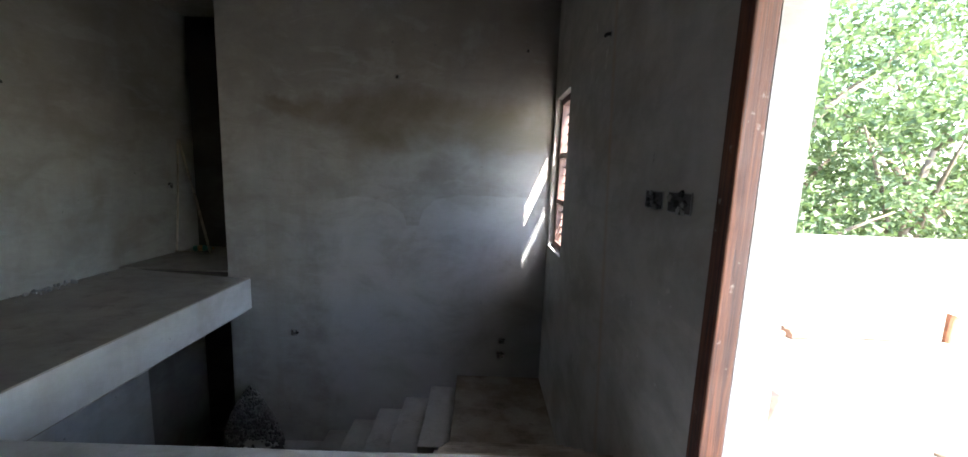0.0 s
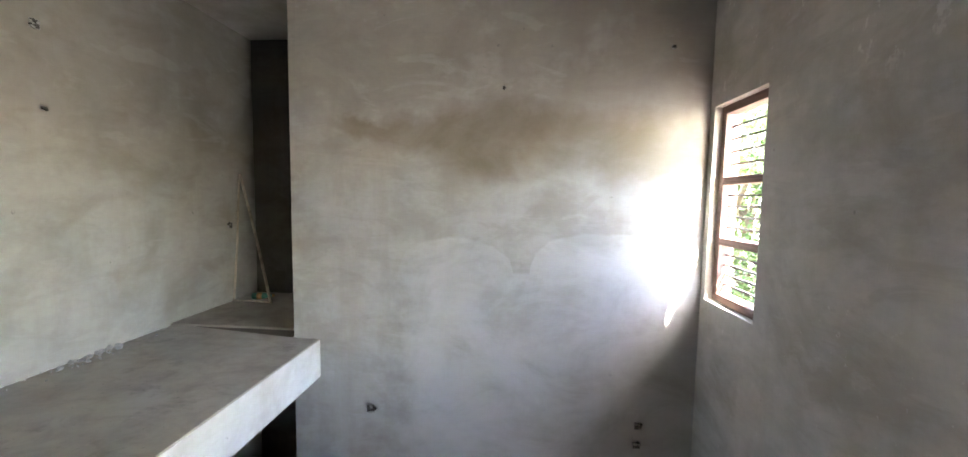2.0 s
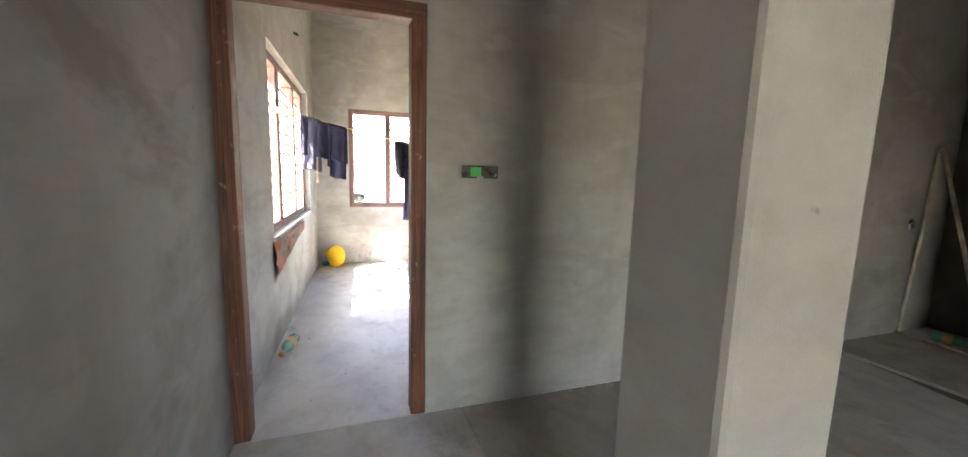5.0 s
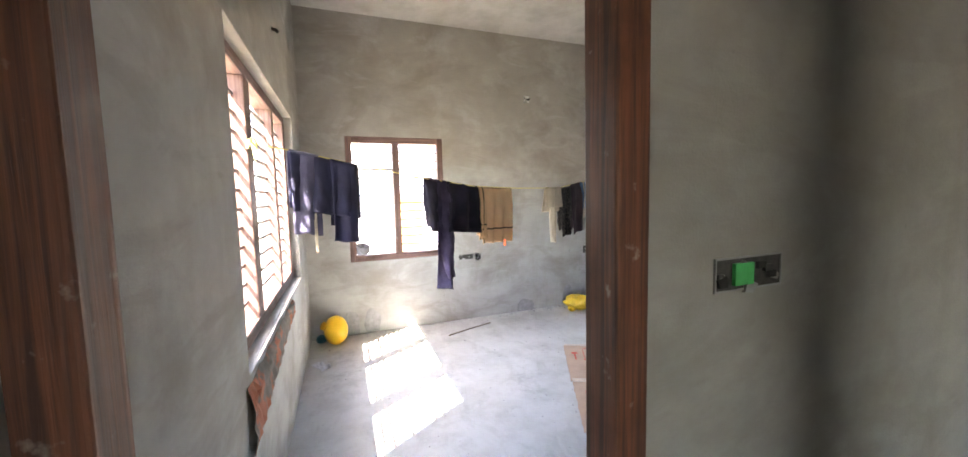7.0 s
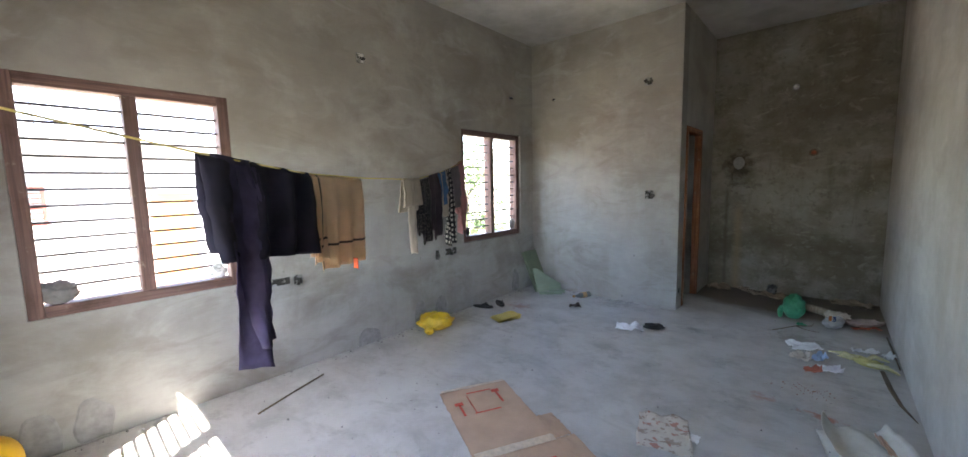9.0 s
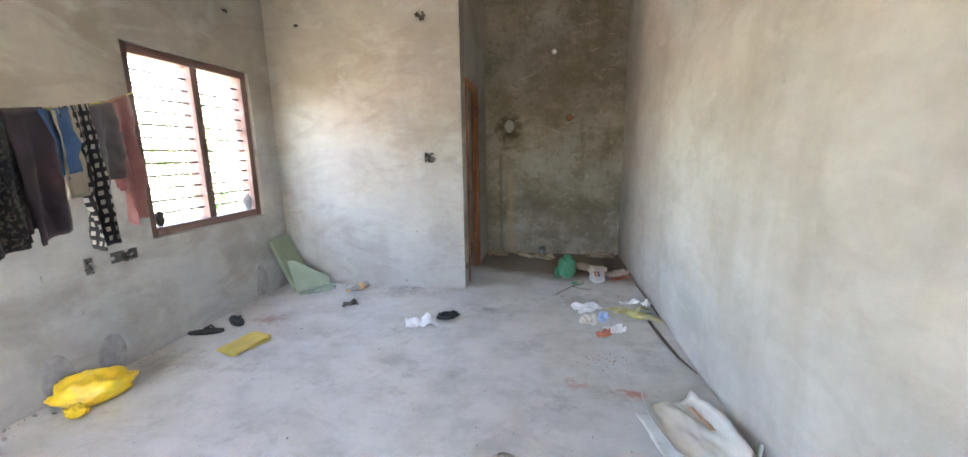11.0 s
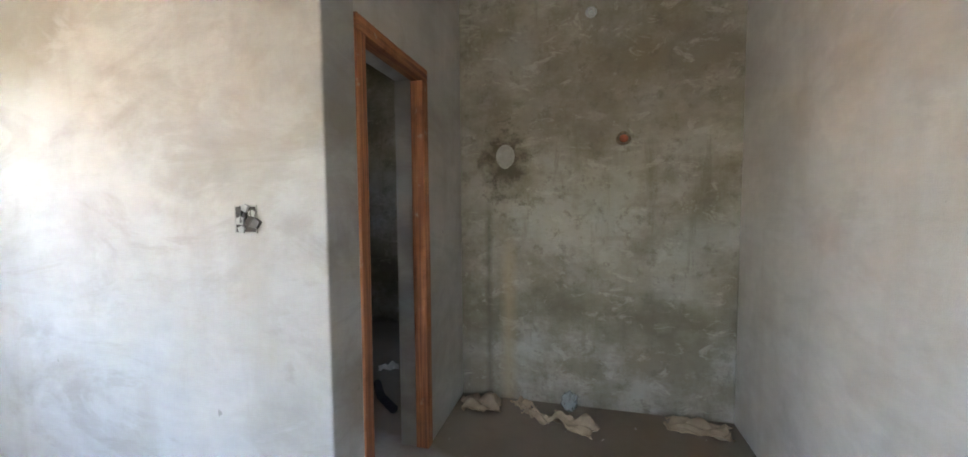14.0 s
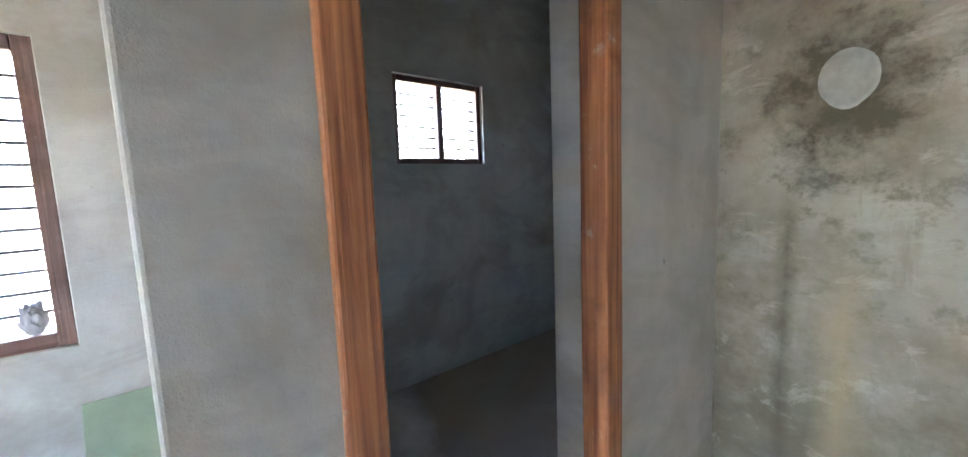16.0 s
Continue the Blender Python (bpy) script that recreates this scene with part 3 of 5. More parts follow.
def wall_hole(name, label, face, centre, w, h, mat=BOXGREY, rim=PATCH, cover=None):
    """A flush electrical back box let into a wall: rim, dark pan, wire stubs. face: the way the wall looks, as "+x" and so on."""
    root = thing(name, label, "wall box", "wall boxes", at=centre)
    n = {"+x": Vector((1, 0, 0)), "-x": Vector((-1, 0, 0)), "+y": Vector((0, 1, 0)), "-y": Vector((0, -1, 0))}[face]
    s = Vector((0, 0, 1)).cross(n)
    up = Vector((0, 0, 1))
    rng = random.Random(str(centre))

    def slab(nm, u0, u1, w0, w1, d0, d1, m):
        bm = bmesh.new()
        add_box(bm, u0, u1, d0, d1, w0, w1)
        for v in bm.verts:
            c = v.co.copy()
            v.co = s * c.x + n * c.y + up * c.z
        bmesh.ops.recalc_face_normals(bm, faces=list(bm.faces))
        return part(nm, bm, m, root)

    t = min(w, h) * 0.06
    # flat pan whose dark colour stands for the shade inside the box
    slab("pan", -w / 2, w / 2, -h / 2, h / 2, 0.001, 0.003, mat)
    for q in ((-w / 2 - t, w / 2 + t, h / 2, h / 2 + t), (-w / 2 - t, w / 2 + t, -h / 2 - t, -h / 2), (-w / 2 - t, -w / 2, -h / 2, h / 2), (w / 2, w / 2 + t, -h / 2, h / 2)):
        slab("rim", *q, 0.001, 0.003 + rng.random() * 0.003, rim)
    for i in range(3):
        u = (rng.random() - 0.5) * w * 0.7
        c = (rng.random() - 0.5) * h * 0.5
        slab("wire_stub", u - w * 0.06, u + w * 0.06, c - h * 0.1, c + h * 0.12, 0.003, 0.01, DARK if i else BOXGREY)
    # chipped mortar round the box and in it
    for i in range(7):
        a = rng.random() * 6.283
        reach = 0.46 if i < 5 else 0.22
        cx, cz, q = math.cos(a) * w * reach, math.sin(a) * h * reach, min(w, h) * rng.uniform(0.2, 0.38)
        bm = bmesh.new()
        corners = [(cx + q * rng.uniform(0.6, 1.2) * math.cos(b), cz + q * rng.uniform(0.5, 1.0) * math.sin(b)) for b in (0.3, 1.4, 2.7, 3.9, 5.2)]
        back = [bm.verts.new(s * u + n * 0.001 + up * c) for u, c in corners]
        front = [bm.verts.new(s * (u * 0.9 + cx * 0.1) + n * (0.008 + 0.004 * rng.random()) + up * (c * 0.9 + cz * 0.1)) for u, c in corners]
        bm.faces.new(front)
        for j in range(5):
            bm.faces.new([back[j], back[(j + 1) % 5], front[(j + 1) % 5], front[j]])
        bmesh.ops.recalc_face_normals(bm, faces=list(bm.faces))
        part("mortar_chip", bm, (PATCH_PALE, BOXGREY, PATCH, DARK, PATCH_PALE)[i % 5], root)
    if cover:
        slab("cover", -w * 0.26, w * 0.02, -h * 0.36, h * 0.36, 0.004, 0.012, cover)
    return root


def stub(name, label, face, centre, r, mat):
    """A short conduit end or nail that sticks out of a wall, with a chipped collar."""
    n = {"+x": Vector((1, 0, 0)), "-x": Vector((-1, 0, 0)), "+y": Vector((0, 1, 0)), "-y": Vector((0, -1, 0))}[face]
    root = thing(name, label, "conduit stub", "conduit stubs", at=centre)
    part("collar", tube([n * 0.001, n * 0.004], [r * 1.7, r * 1.4], 9), PATCH, root)
    part("pipe_end", tube([n * 0.002, n * 0.03 + Vector((0, 0, -0.006)), n * 0.04 + Vector((0, 0, -0.02))], [r, r, r * 0.8], 8), mat, root)
    return root


# ---- plan ----
H = 3.36                               # ceiling
RW, RN = -3.72, 5.26                   # room: west face, north face
AN, BX, BN = 6.78, -1.76, 8.3          # alcove back, bathroom side wall, bathroom north face
T = 0.2
WX = 0.11                              # hall: west face
HE, HN, HX = 5.222, 3.793, 1.54       # hall: east face, stair wall face, its west end
SX = 1.795                             # edge of the upper slab
ST = 4.235                             # west side of the upper flight
CY = 1.0                               # edge of the corridor
LOW = -3.1                             # lower floor

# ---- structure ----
wall("wall_east", "y", -0.45, BN + T, 0.0, WX, LOW, H, [(-0.105, 0.795, -0.02, 2.07)], PLASTER_EAST_LIT)
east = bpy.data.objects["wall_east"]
# room face keeps the light-carrying pale plaster, hall face takes the darker one
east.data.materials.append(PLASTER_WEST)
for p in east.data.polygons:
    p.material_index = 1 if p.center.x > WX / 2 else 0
wall("wall_south", "x", RW - T, 0.0, -T, 0.0, LOW, H, [(-3.06, -1.02, 0.8, 2.16)], PLASTER)
wall("wall_west", "y", -T, BN + T, RW - T, RW, LOW, H, [(0.425, 1.47, 0.79, 2.12), (3.82, 4.96, 0.8, 2.13), (6.6, 7.38, 1.61, 2.22)], PLASTER)
bm = bmesh.new()
foot = [(RW, RN), (BX, RN), (BX, 5.455), (BX - 0.16, 5.455), (BX - 0.16, RN + 0.14), (RW, RN + 0.14)]
lo, hi = ([bm.verts.new((x, y, z)) for x, y in foot] for z in (0, H))
bm.faces.new(lo[::-1])
bm.faces.new(hi)
for i in range(6):
    bm.faces.new([lo[i], lo[(i + 1) % 6], hi[(i + 1) % 6], hi[i]])
bmesh.ops.bevel(bm, geom=[e for e in bm.edges if all(abs(v.co.x - BX) < 1e-4 and abs(v.co.y - RN) < 1e-4 for v in e.verts)], offset=0.008, segments=3, affect="EDGES", profile=0.5)
structure(part("wall_north", bm, PLASTER), "bare grey cement-plastered wall with damp stains", "wall")
wall("wall_bath_side", "y", 5.455, BN, BX - 0.16, BX, -0.1, H, [(5.455, 6.155, -0.02, 2.1)], PLASTER_SIDE)
wall("wall_alcove", "x", BX, 0.0, AN, AN + T, 0, H, [], PLASTER_OLD)
wall("wall_bath_north", "x", RW, BX - 0.16, BN, BN + T, LOW, H, [], PLASTER_OLD)
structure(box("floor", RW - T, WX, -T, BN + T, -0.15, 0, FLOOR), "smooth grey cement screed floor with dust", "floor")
structure(box("ceiling", RW - T, WX, -T, BN + T, H, H + 0.15, CEIL), "bare pale cement slab ceiling", "ceiling")
wall("wall_stair", "x", HX, HE, HN, HN + 0.2, LOW, H, [], PLASTER_STAIR, "tall grey plastered stair wall with a paler scalloped coat", HX)
wall("wall_hall_east", "y", -2.6, HN + 0.2, HE, HE + 0.2, LOW, H, [(3.03, 3.72, 0.53, 2.12), (-0.5, 0.59, -0.02, 2.14)], PLASTER_HALL)
wall("wall_corridor", "x", WX, 2.475, -0.3, -0.1, LOW, H, [], PLASTER)
wall("wall_back", "x", WX, 4.275, 5.36, 5.56, LOW, H, [], PLASTER_SHADED)
wall("wall_hall_south", "x", 2.275, HE + T, -2.8, -2.6, LOW, H, [], PLASTER)
wall("wall_corridor_end", "y", -2.6, -0.3, 2.275, 2.475, LOW, H, [], PLASTER)
wall("wall_behind_stair", "y", HN + 0.2, 5.36, 4.075, 4.275, LOW, H, [], PLASTER_SHADED)
structure(box("ceiling_hall", WX, HE + T, -2.8, 5.56, H, H + 0.15, CEIL_HALL), "bare pale cement slab ceiling", "ceiling")
bm = box_bm(1.475, 1.747, -0.1, HN, 3.11, H - 0.002, 0.006)
for v in bm.verts:
    if v.co.x < 1.6:
        v.co.x -= 0.03 * (HN - v.co.y)
structure(part("ceiling_beam", bm, PLASTER_PALE), "pale plastered concrete beam under the ceiling", "beam")
structure(box("floor_slab", WX, SX, CY, 5.36, -0.375, 0, FLOOR_SLAB, None, 0.008), "dusty concrete slab open to the stairwell", "floor")
structure(box("floor_back", WX, HX - 0.01, 3.98, 5.36, 0.0, 0.022, FLOOR_SLAB, None, 0.004), "slightly raised strip of floor screed", "floor")
# thin dark sheet drawn as the shadow in front of the raised strip
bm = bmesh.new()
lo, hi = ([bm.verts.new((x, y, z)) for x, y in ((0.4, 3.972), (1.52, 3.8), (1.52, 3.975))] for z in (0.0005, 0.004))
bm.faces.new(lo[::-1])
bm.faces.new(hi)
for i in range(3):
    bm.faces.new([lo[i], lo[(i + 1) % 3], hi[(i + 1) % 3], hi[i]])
structure(part("shade_wedge", bm, FLOOR_SHADE), "dark wedge of painted shade along the raised floor", "floor")
structure(box("floor_corridor", WX, HE + T, -2.6, CY, -0.22, 0, FLOOR_HALL, None, 0.006), "dusty grey cement corridor floor", "floor")
structure(box("slab_edge", SX, SX + 0.004, CY + 0.01, HN - 0.002, -0.36, -0.012, PLASTER_WHITE), "pale plastered edge of the slab", "trim")
structure(box("pillar", 1.56, 1.757, 0.862, 1.08, 0, H, PLASTER_PALE, None, 0.012), "square pale plastered concrete pillar", "pillar")
# lower storey
structure(box("floor_lower", WX, HE, -2.6, 5.36, LOW - 0.1, LOW, FLOOR_DIRT), "dim dusty floor of the storey below", "floor")
wall("wall_lower", "y", 1.0, 4.02, 0.175, 0.325, LOW, -0.38, [], PLASTER_WHITE, "pale wall of the storey below")

# stairs: six steps down along the east wall, a landing, six more along the stair wall
LZ = -1.12
rise, run = 1.12 / 6, 0.27
stairs = thing("stairs", "rough cast concrete stairs with dusty treads", "stairs", kind="structure")
for i in range(1, 6):
    y0 = CY + (i - 1) * run
    box("step", ST, HE, y0, y0 + run, LZ - 0.25, -i * rise, FLOOR_DIRT, stairs, 0.008, "", 0.004, i)
box("landing", ST, HE, CY + 5 * run, HN, LZ - 0.2, LZ, FLOOR_DIRT, stairs, 0.01, "", 0.004, 9)
for i in range(1, 6):
    x1 = ST - (i - 1) * 0.31
    box("step", x1 - 0.31, x1, 2.72, HN, -2.3, LZ - i * 0.155, STEP, stairs, 0.008, "", 0.004, 20 + i)
box("lower_landing", 1.675, ST - 5 * 0.31, 2.72, HN, -2.3, LZ - 6 * 0.155, STEP, stairs, 0.008)

# doors and windows
window("window_1", "x", -0.06, -3.06, -1.02, 0.8, 2.16, [(-2.49, -2.42), (-1.73, -1.6)], [], 12, -0.11, "wide timber window with steel bars, knotted line")
window("window_2", "y", RW + 0.002, 0.425, 1.47, 0.79, 2.12, [(0.91, 0.98)], [], 12, -0.11, "reddish timber window with two barred lights")
window("window_3", "y", RW - 0.03, 3.82, 4.96, 0.8, 2.13, [(4.36, 4.43)], [], 12, -0.11, "reddish timber window with two barred lights")
window("window_4", "y", RW - 0.03, 6.6, 7.38, 1.61, 2.22, [(6.965, 7.015)], [], 6, -0.1, "small high bathroom window with bars", 0.042)
window("window_5", "y", HE + 0.06, 3.03, 3.72, 0.53, 2.12, [], [1.03, 1.52], 14, 0.12, "tall narrow barred stair window")
door_frame("door_1", "y", 0.018, 0.1, -0.105, 0.795, 2.07, 0.075, "dark red timber door frame with no door", (DARKWOOD_Z, DARKWOOD_Y))
door_frame("door_2", "y", BX - 0.065, 0.077, 5.455, 6.155, 2.1, 0.065, "weathered orange-brown timber bathroom door frame", (WOOD_Z, WOOD_Y))
door_frame("door_3", "y", HE - 0.01, 0.078, -0.5, 0.59, 2.14, 0.08, "red-brown timber frame of the terrace door", (DARKWOOD_Z, DARKWOOD_Y))
for y0, y1, z0, z1 in ((6.1, 6.155, 0.002, 2.1), (5.455, 5.51, 0.002, 2.1), (5.51, 6.1, 2.045, 2.1)):
    structure(box("door_reveal", BX - 0.16, BX - 0.067, y0, y1, z0, z1, PLASTER), "plastered reveal behind the bathroom door frame", "trim")
for y0, y1, z0, z1 in ((0.512, 0.59, 0.002, 2.14), (-0.5, -0.422, 0.002, 2.14), (-0.422, 0.512, 2.062, 2.14)):
    structure(box("door_reveal", HE + 0.07, HE + 0.205, y0, y1, z0, z1, PLASTER), "plastered reveal behind the terrace door frame", "trim")
# unseen slab, added to shade the door reveal and widened to dim the hall
structure(box("added_sun_shade", HE + 0.2, HE + 1.9, -1.6, 1.3, 2.3, 2.38, PLASTER_WHITE), "unseen concrete sun shade added over the terrace door", "sun shade")

# outdoors
structure(box("terrace", HE + 0.2, 16, -6, 3.1, LOW, -0.08, TERRACE), "sunlit cement terrace floor", "terrace")
wall("parapet", "x", HE + 0.2, 16, 2.9, 3.1, -0.08, 0.84, [], PARAPET, "pale plastered terrace parapet")
bm = bmesh.new()
bmesh.ops.create_grid(bm, x_segments=40, y_segments=40, size=400)
for v in bm.verts:
    v.co.z = LOW - 0.12
structure(part("ground", bm, concrete("earth", (0.36, 0.31, 0.22), (0.45, 0.4, 0.3), (0.2, 0.2, 0.11))), "dry earth and scrub around the house", "ground")

# the south wall and its window stand slightly askew
SKEW = Matrix.Translation((RW, 0, 0)) @ Matrix.Rotation(math.atan2(-0.11, 3.72), 4, "Z") @ Matrix.Translation((-RW, 0, 0))
for nm in ("wall_south", "window_1"):
    bpy.data.objects[nm].matrix_world = SKEW

# ---- wall boxes, stubs, patches ----
wall_hole("switch_box", "shallow switch box with green plastic and wire ends", "+x", (WX, 1.075, 1.295), 0.2, 0.065, cover=GREEN_PLASTIC)
wall_hole("switch_box", "wide dark box above the door frame", "+x", (WX, 0.6, 2.5), 0.1, 0.07)
wall_hole("switch_box", "square metal box in the hall wall", "+x", (WX, 2.975, 2.56), 0.06, 0.06)
wall_hole("switch_box", "square metal box in the hall wall", "+x", (WX, 4.876, 0.965), 0.075, 0.07)
wall_hole("switch_box", "dark rectangular switch box in bare plaster", "-x", (HE, 1.072, 1.228), 0.17, 0.07)
wall_hole("switch_box", "wide dark switch box in bare plaster", "-x", (HE, 0.842, 1.23), 0.18, 0.076)
wall_hole("switch_box", "small square box low on the stair wall", "-y", (2.285, HN, -0.65), 0.07, 0.07)
wall_hole("switch_box", "small square box low on the stair wall", "-y", (4.752, HN, -0.67), 0.06, 0.06)
wall_hole("switch_box", "small square box low on the stair wall", "-y", (4.745, HN, -0.85), 0.06, 0.06)
wall_hole("switch_box", "chipped square box with wire ends", "-y", (-2.125, RN, 2.61), 0.075, 0.075)
wall_hole("switch_box", "chipped square box with torn paper inside", "-y", (-2.09, RN, 1.325), 0.085, 0.09, DARK, PATCH_PALE)
wall_hole("switch_box", "small box with a bulb holder base", "+x", (RW, 2.55, 2.625), 0.07, 0.075, PATCH_WHITE)
wall_hole("switch_box", "socket box beside the window", "+x", (RW, 1.72, 0.75), 0.17, 0.055)
wall_hole("switch_box", "socket box beside the window", "+x", (RW, 1.87, 0.74), 0.065, 0.065, DARK)
wall_hole("switch_box", "narrow socket box below the window", "+x", (RW, 3.39, 0.72), 0.045, 0.1)
wall_hole("switch_box", "wide socket box below the window", "+x", (RW, 3.6, 0.735), 0.17, 0.07)
wall_hole("switch_box", "small box low on the alcove corner", "+x", (BX, 5.335, 0.21), 0.05, 0.06)
for c, f in (((3.493, HN, 2.308), "-y"), ((4.895, HN, 2.63), "-y"), ((WX, 2.987, 1.966), "+x"), ((HE, 1.917, 2.207), "-x"), ((-3.364, RN, 2.6), "-y"), ((-0.882, AN, 2.588), "-y"), ((RW, 4.75, 2.6), "+x"), ((-2.2, -0.043, 2.55), "+y")):
    stub("conduit_stub", "conduit end with wires in the plaster", f, c, 0.022 if c[1] == AN else 0.012, PATCH_WHITE if c[1] == AN else BOXGREY)


def blob(name, label, category, origin, u, v, rx, ry, depth, mat, seed, flat=0.0):
    """An irregular low patch on a surface, spanned by u and v."""
    bm = bmesh.new()
    u, v = Vector(u), Vector(v)
    n = u.cross(v)
    rings = []
    for k, s in enumerate((1.0, 0.88, 0.5)):
        rings.append([])
        for i in range(26):
            a = 2 * math.pi * i / 26
            r = s * (1 + (0.07 if category == "filler patch" else 0.22) * noise.noise(Vector((math.cos(a) * 1.4, math.sin(a) * 1.4, seed * 3.1))))
            q = u * (math.cos(a) * rx * r) + v * (max(math.sin(a), -1 + flat) * ry * r)
            rings[-1].append(bm.verts.new(q + n * (0.001, depth, depth * 1.1)[k]))
    for a, b in zip(rings, rings[1:]):
        for i in range(26):
            bm.faces.new([a[i], a[(i + 1) % 26], b[(i + 1) % 26], b[i]])
    bm.faces.new(rings[-1])
    ob = part(name, bm, mat)
    ob.location = origin
    return tagged(ob, label, category)


for y, z, w, h in ((0.4, 0.1, 0.09, 0.17), (0.62, 0.1, 0.09, 0.16), (2.5, 0.03, 0.13, 0.13), (3.13, 0.1, 0.085, 0.17), (3.42, 0.1, 0.085, 0.16), (4.82, 0.12, 0.08, 0.18)):
    tagged(blob("cement_patch", "arched darker cement patch at the foot of the wall", "cement patch", (RW, y, z), (0, 1, 0), (0, 0, 1), w, h, 0.004, PATCH, y, 0.45), group="cement patches")
blob("filler_patch", "round white filler patch over a pipe hole", "filler patch", (-1.442, AN, 1.697), (1, 0, 0), (0, 0, 1), -0.064, 0.083, 0.004, PATCH_PALE, 4)
o = blob("brick_hole", "chipped hole with exposed red brick", "chipped hole", (-0.675, AN, 1.785), (1, 0, 0), (0, 0, 1), -0.046, 0.04, 0.003, simple("chipped_mortar", (0.15, 0.115, 0.08), 0.98, 0.4, 40, 0.6), 6)
ob = blob("brick", "", "", (0, 0, 0), (1, 0, 0), (0, 0, 1), -0.028, 0.026, 0.007, BRICK, 9)
ob.parent = o
# broken plaster under the sill, with brick showing
bm = bmesh.new()
cols = 46
grid = []
for i in range(cols + 1):
    x = -2.35 + 1.4 * i / cols
    lo = 0.69 - 0.2 * (i / cols) + 0.05 * noise.noise(Vector((x * 6, 1, 2)))
    hi = 0.775 + 0.012 * noise.noise(Vector((x * 9, 4, 2)))
    grid.append([bm.verts.new((x, 0.003 + (0.012 + 0.025 * abs(noise.noise(Vector((x * 11, j * 1.3, 5))))) * (0 < j < 6), lo + (hi - lo) * j / 6)) for j in range(7)])
for a, b in zip(grid, grid[1:]):
    for j in range(6):
        bm.faces.new([a[j], b[j], b[j + 1], a[j + 1]])
k = Nodes("broken_plaster")
rub = k.noise(16, 6, 0.7)
ROUGH = k.done(k.mix(k.ramp(k.noise(7, 4, 0.6), (0.5, 0.0), (0.56, 1.0)), k.mix(rub, (0.06, 0.05, 0.045), (0.24, 0.2, 0.17)), (0.34, 0.12, 0.07)), 0.98)
ob = part("broken_plaster", bm, ROUGH, None, "broken plaster chase with brick below the sill")
tagged(ob, category="broken plaster", kind="structure")
ob.matrix_world = SKEW

# ---- clothes line ----
LA, LB = Vector((-1.57, -0.1, 0)), Vector((-3.68, 3.88, 0))
LD = (LB - LA).normalized()
LN = Vector((LD.y, -LD.x, 0))
SAG = ((0.0, 1.755), (0.19, 1.735), (0.58, 1.675), (1.12, 1.6), (1.65, 1.545), (2.2, 1.53), (2.72, 1.53), (3.0, 1.535), (3.6, 1.61), (4.05, 1.69), (4.35, 1.78), (4.5, 1.95))


def line_at(s):
    return LA + LD * s + Vector((0, 0, float(np.interp(s, [a for a, b in SAG], [b for a, b in SAG]))))


CORD = simple("yellow_cord", (0.6, 0.5, 0.16), 0.8, 0.2, 40)
line = thing("clothes_line", "thin yellow cord knotted to window bars", "clothes line")
part("cord", tube([line_at(4.5 * i / 60) for i in range(61)], 0.0035, 6), CORD, line)
part("knot", tube([line_at(0) + Vector((0.03 * math.cos(a) * (1 + 0.3 * math.sin(3 * a)), 0.02 * math.sin(a), 0.025 * math.sin(2 * a + 0.4))) for a in [i * 0.45 for i in range(22)]], 0.005, 6), CORD, line)
part("loose_end", tube([line_at(0), line_at(0) + Vector((0.02, 0.01, -0.06)), line_at(0) + Vector((0.05, 0.02, -0.1))], 0.003, 6), CORD, line)


def drape(name, s0, s1, front, back, mat, seed, parent, taper=0.0, ripple=0.018, skew=0.0, label=""):
    """One panel of cloth over the line between s0 and s1; front and back: how far it hangs to each side."""
    nu, nv = max(8, int((s1 - s0) * 60)), 22
    bm = bmesh.new()
    uv = bm.loops.layers.uv.new("uv")
    rows = []
    total = front + back
    for j in range(2 * nv + 1):
        q = j / (2 * nv) * total - back          # along the cloth: back is below 0
        row = []
        for i in range(nu + 1):
            u = i / nu
            drop = abs(q)
            s = s0 + (s1 - s0) * (0.5 + (u - 0.5) * (1 - taper * drop / max(front, 0.01))) + skew * drop
            p = line_at(min(max(s, 0.0), 4.5))
            edge = 0.02 * noise.noise(Vector((u * 4, seed, 3))) * (drop / total)
            wave = ripple * (0.3 + drop * 2.2) * (math.sin((s - s0) * (34 + 5 * (seed % 4)) + seed + drop * 3) + 0.8 * noise.noise(Vector((u * 5, drop * 4, seed)))) + ripple * 0.55 * min(drop * 6, 1) * noise.noise(Vector(((s - s0) * 26 + drop * 9, drop * 15 - (s - s0) * 10, seed + 4)))
            side = 1 if q >= 0 else -1
            p = p + LN * (side * (0.006 + 0.012 * min(drop * 8, 1)) + wave) + Vector((0, 0, -drop + edge - (0.004 if drop > 0.01 else -0.004)))
            row.append(bm.verts.new(p))
        rows.append(row)
    for j in range(2 * nv):
        for i in range(nu):
            f = bm.faces.new([rows[j][i], rows[j][i + 1], rows[j + 1][i + 1], rows[j + 1][i]])
            for lp, (a, b) in zip(f.loops, ((i, j), (i + 1, j), (i + 1, j + 1), (i, j + 1))):
                q = b / (2 * nv) * total - back
                lp[uv].uv = (a / nu, abs(q) / (front if q >= 0 else max(back, 0.01)))
    ob = part(name, bm, mat, parent, label, True)
    sol = ob.modifiers.new("thick", "SOLIDIFY")
    sol.thickness = 0.003
    return ob


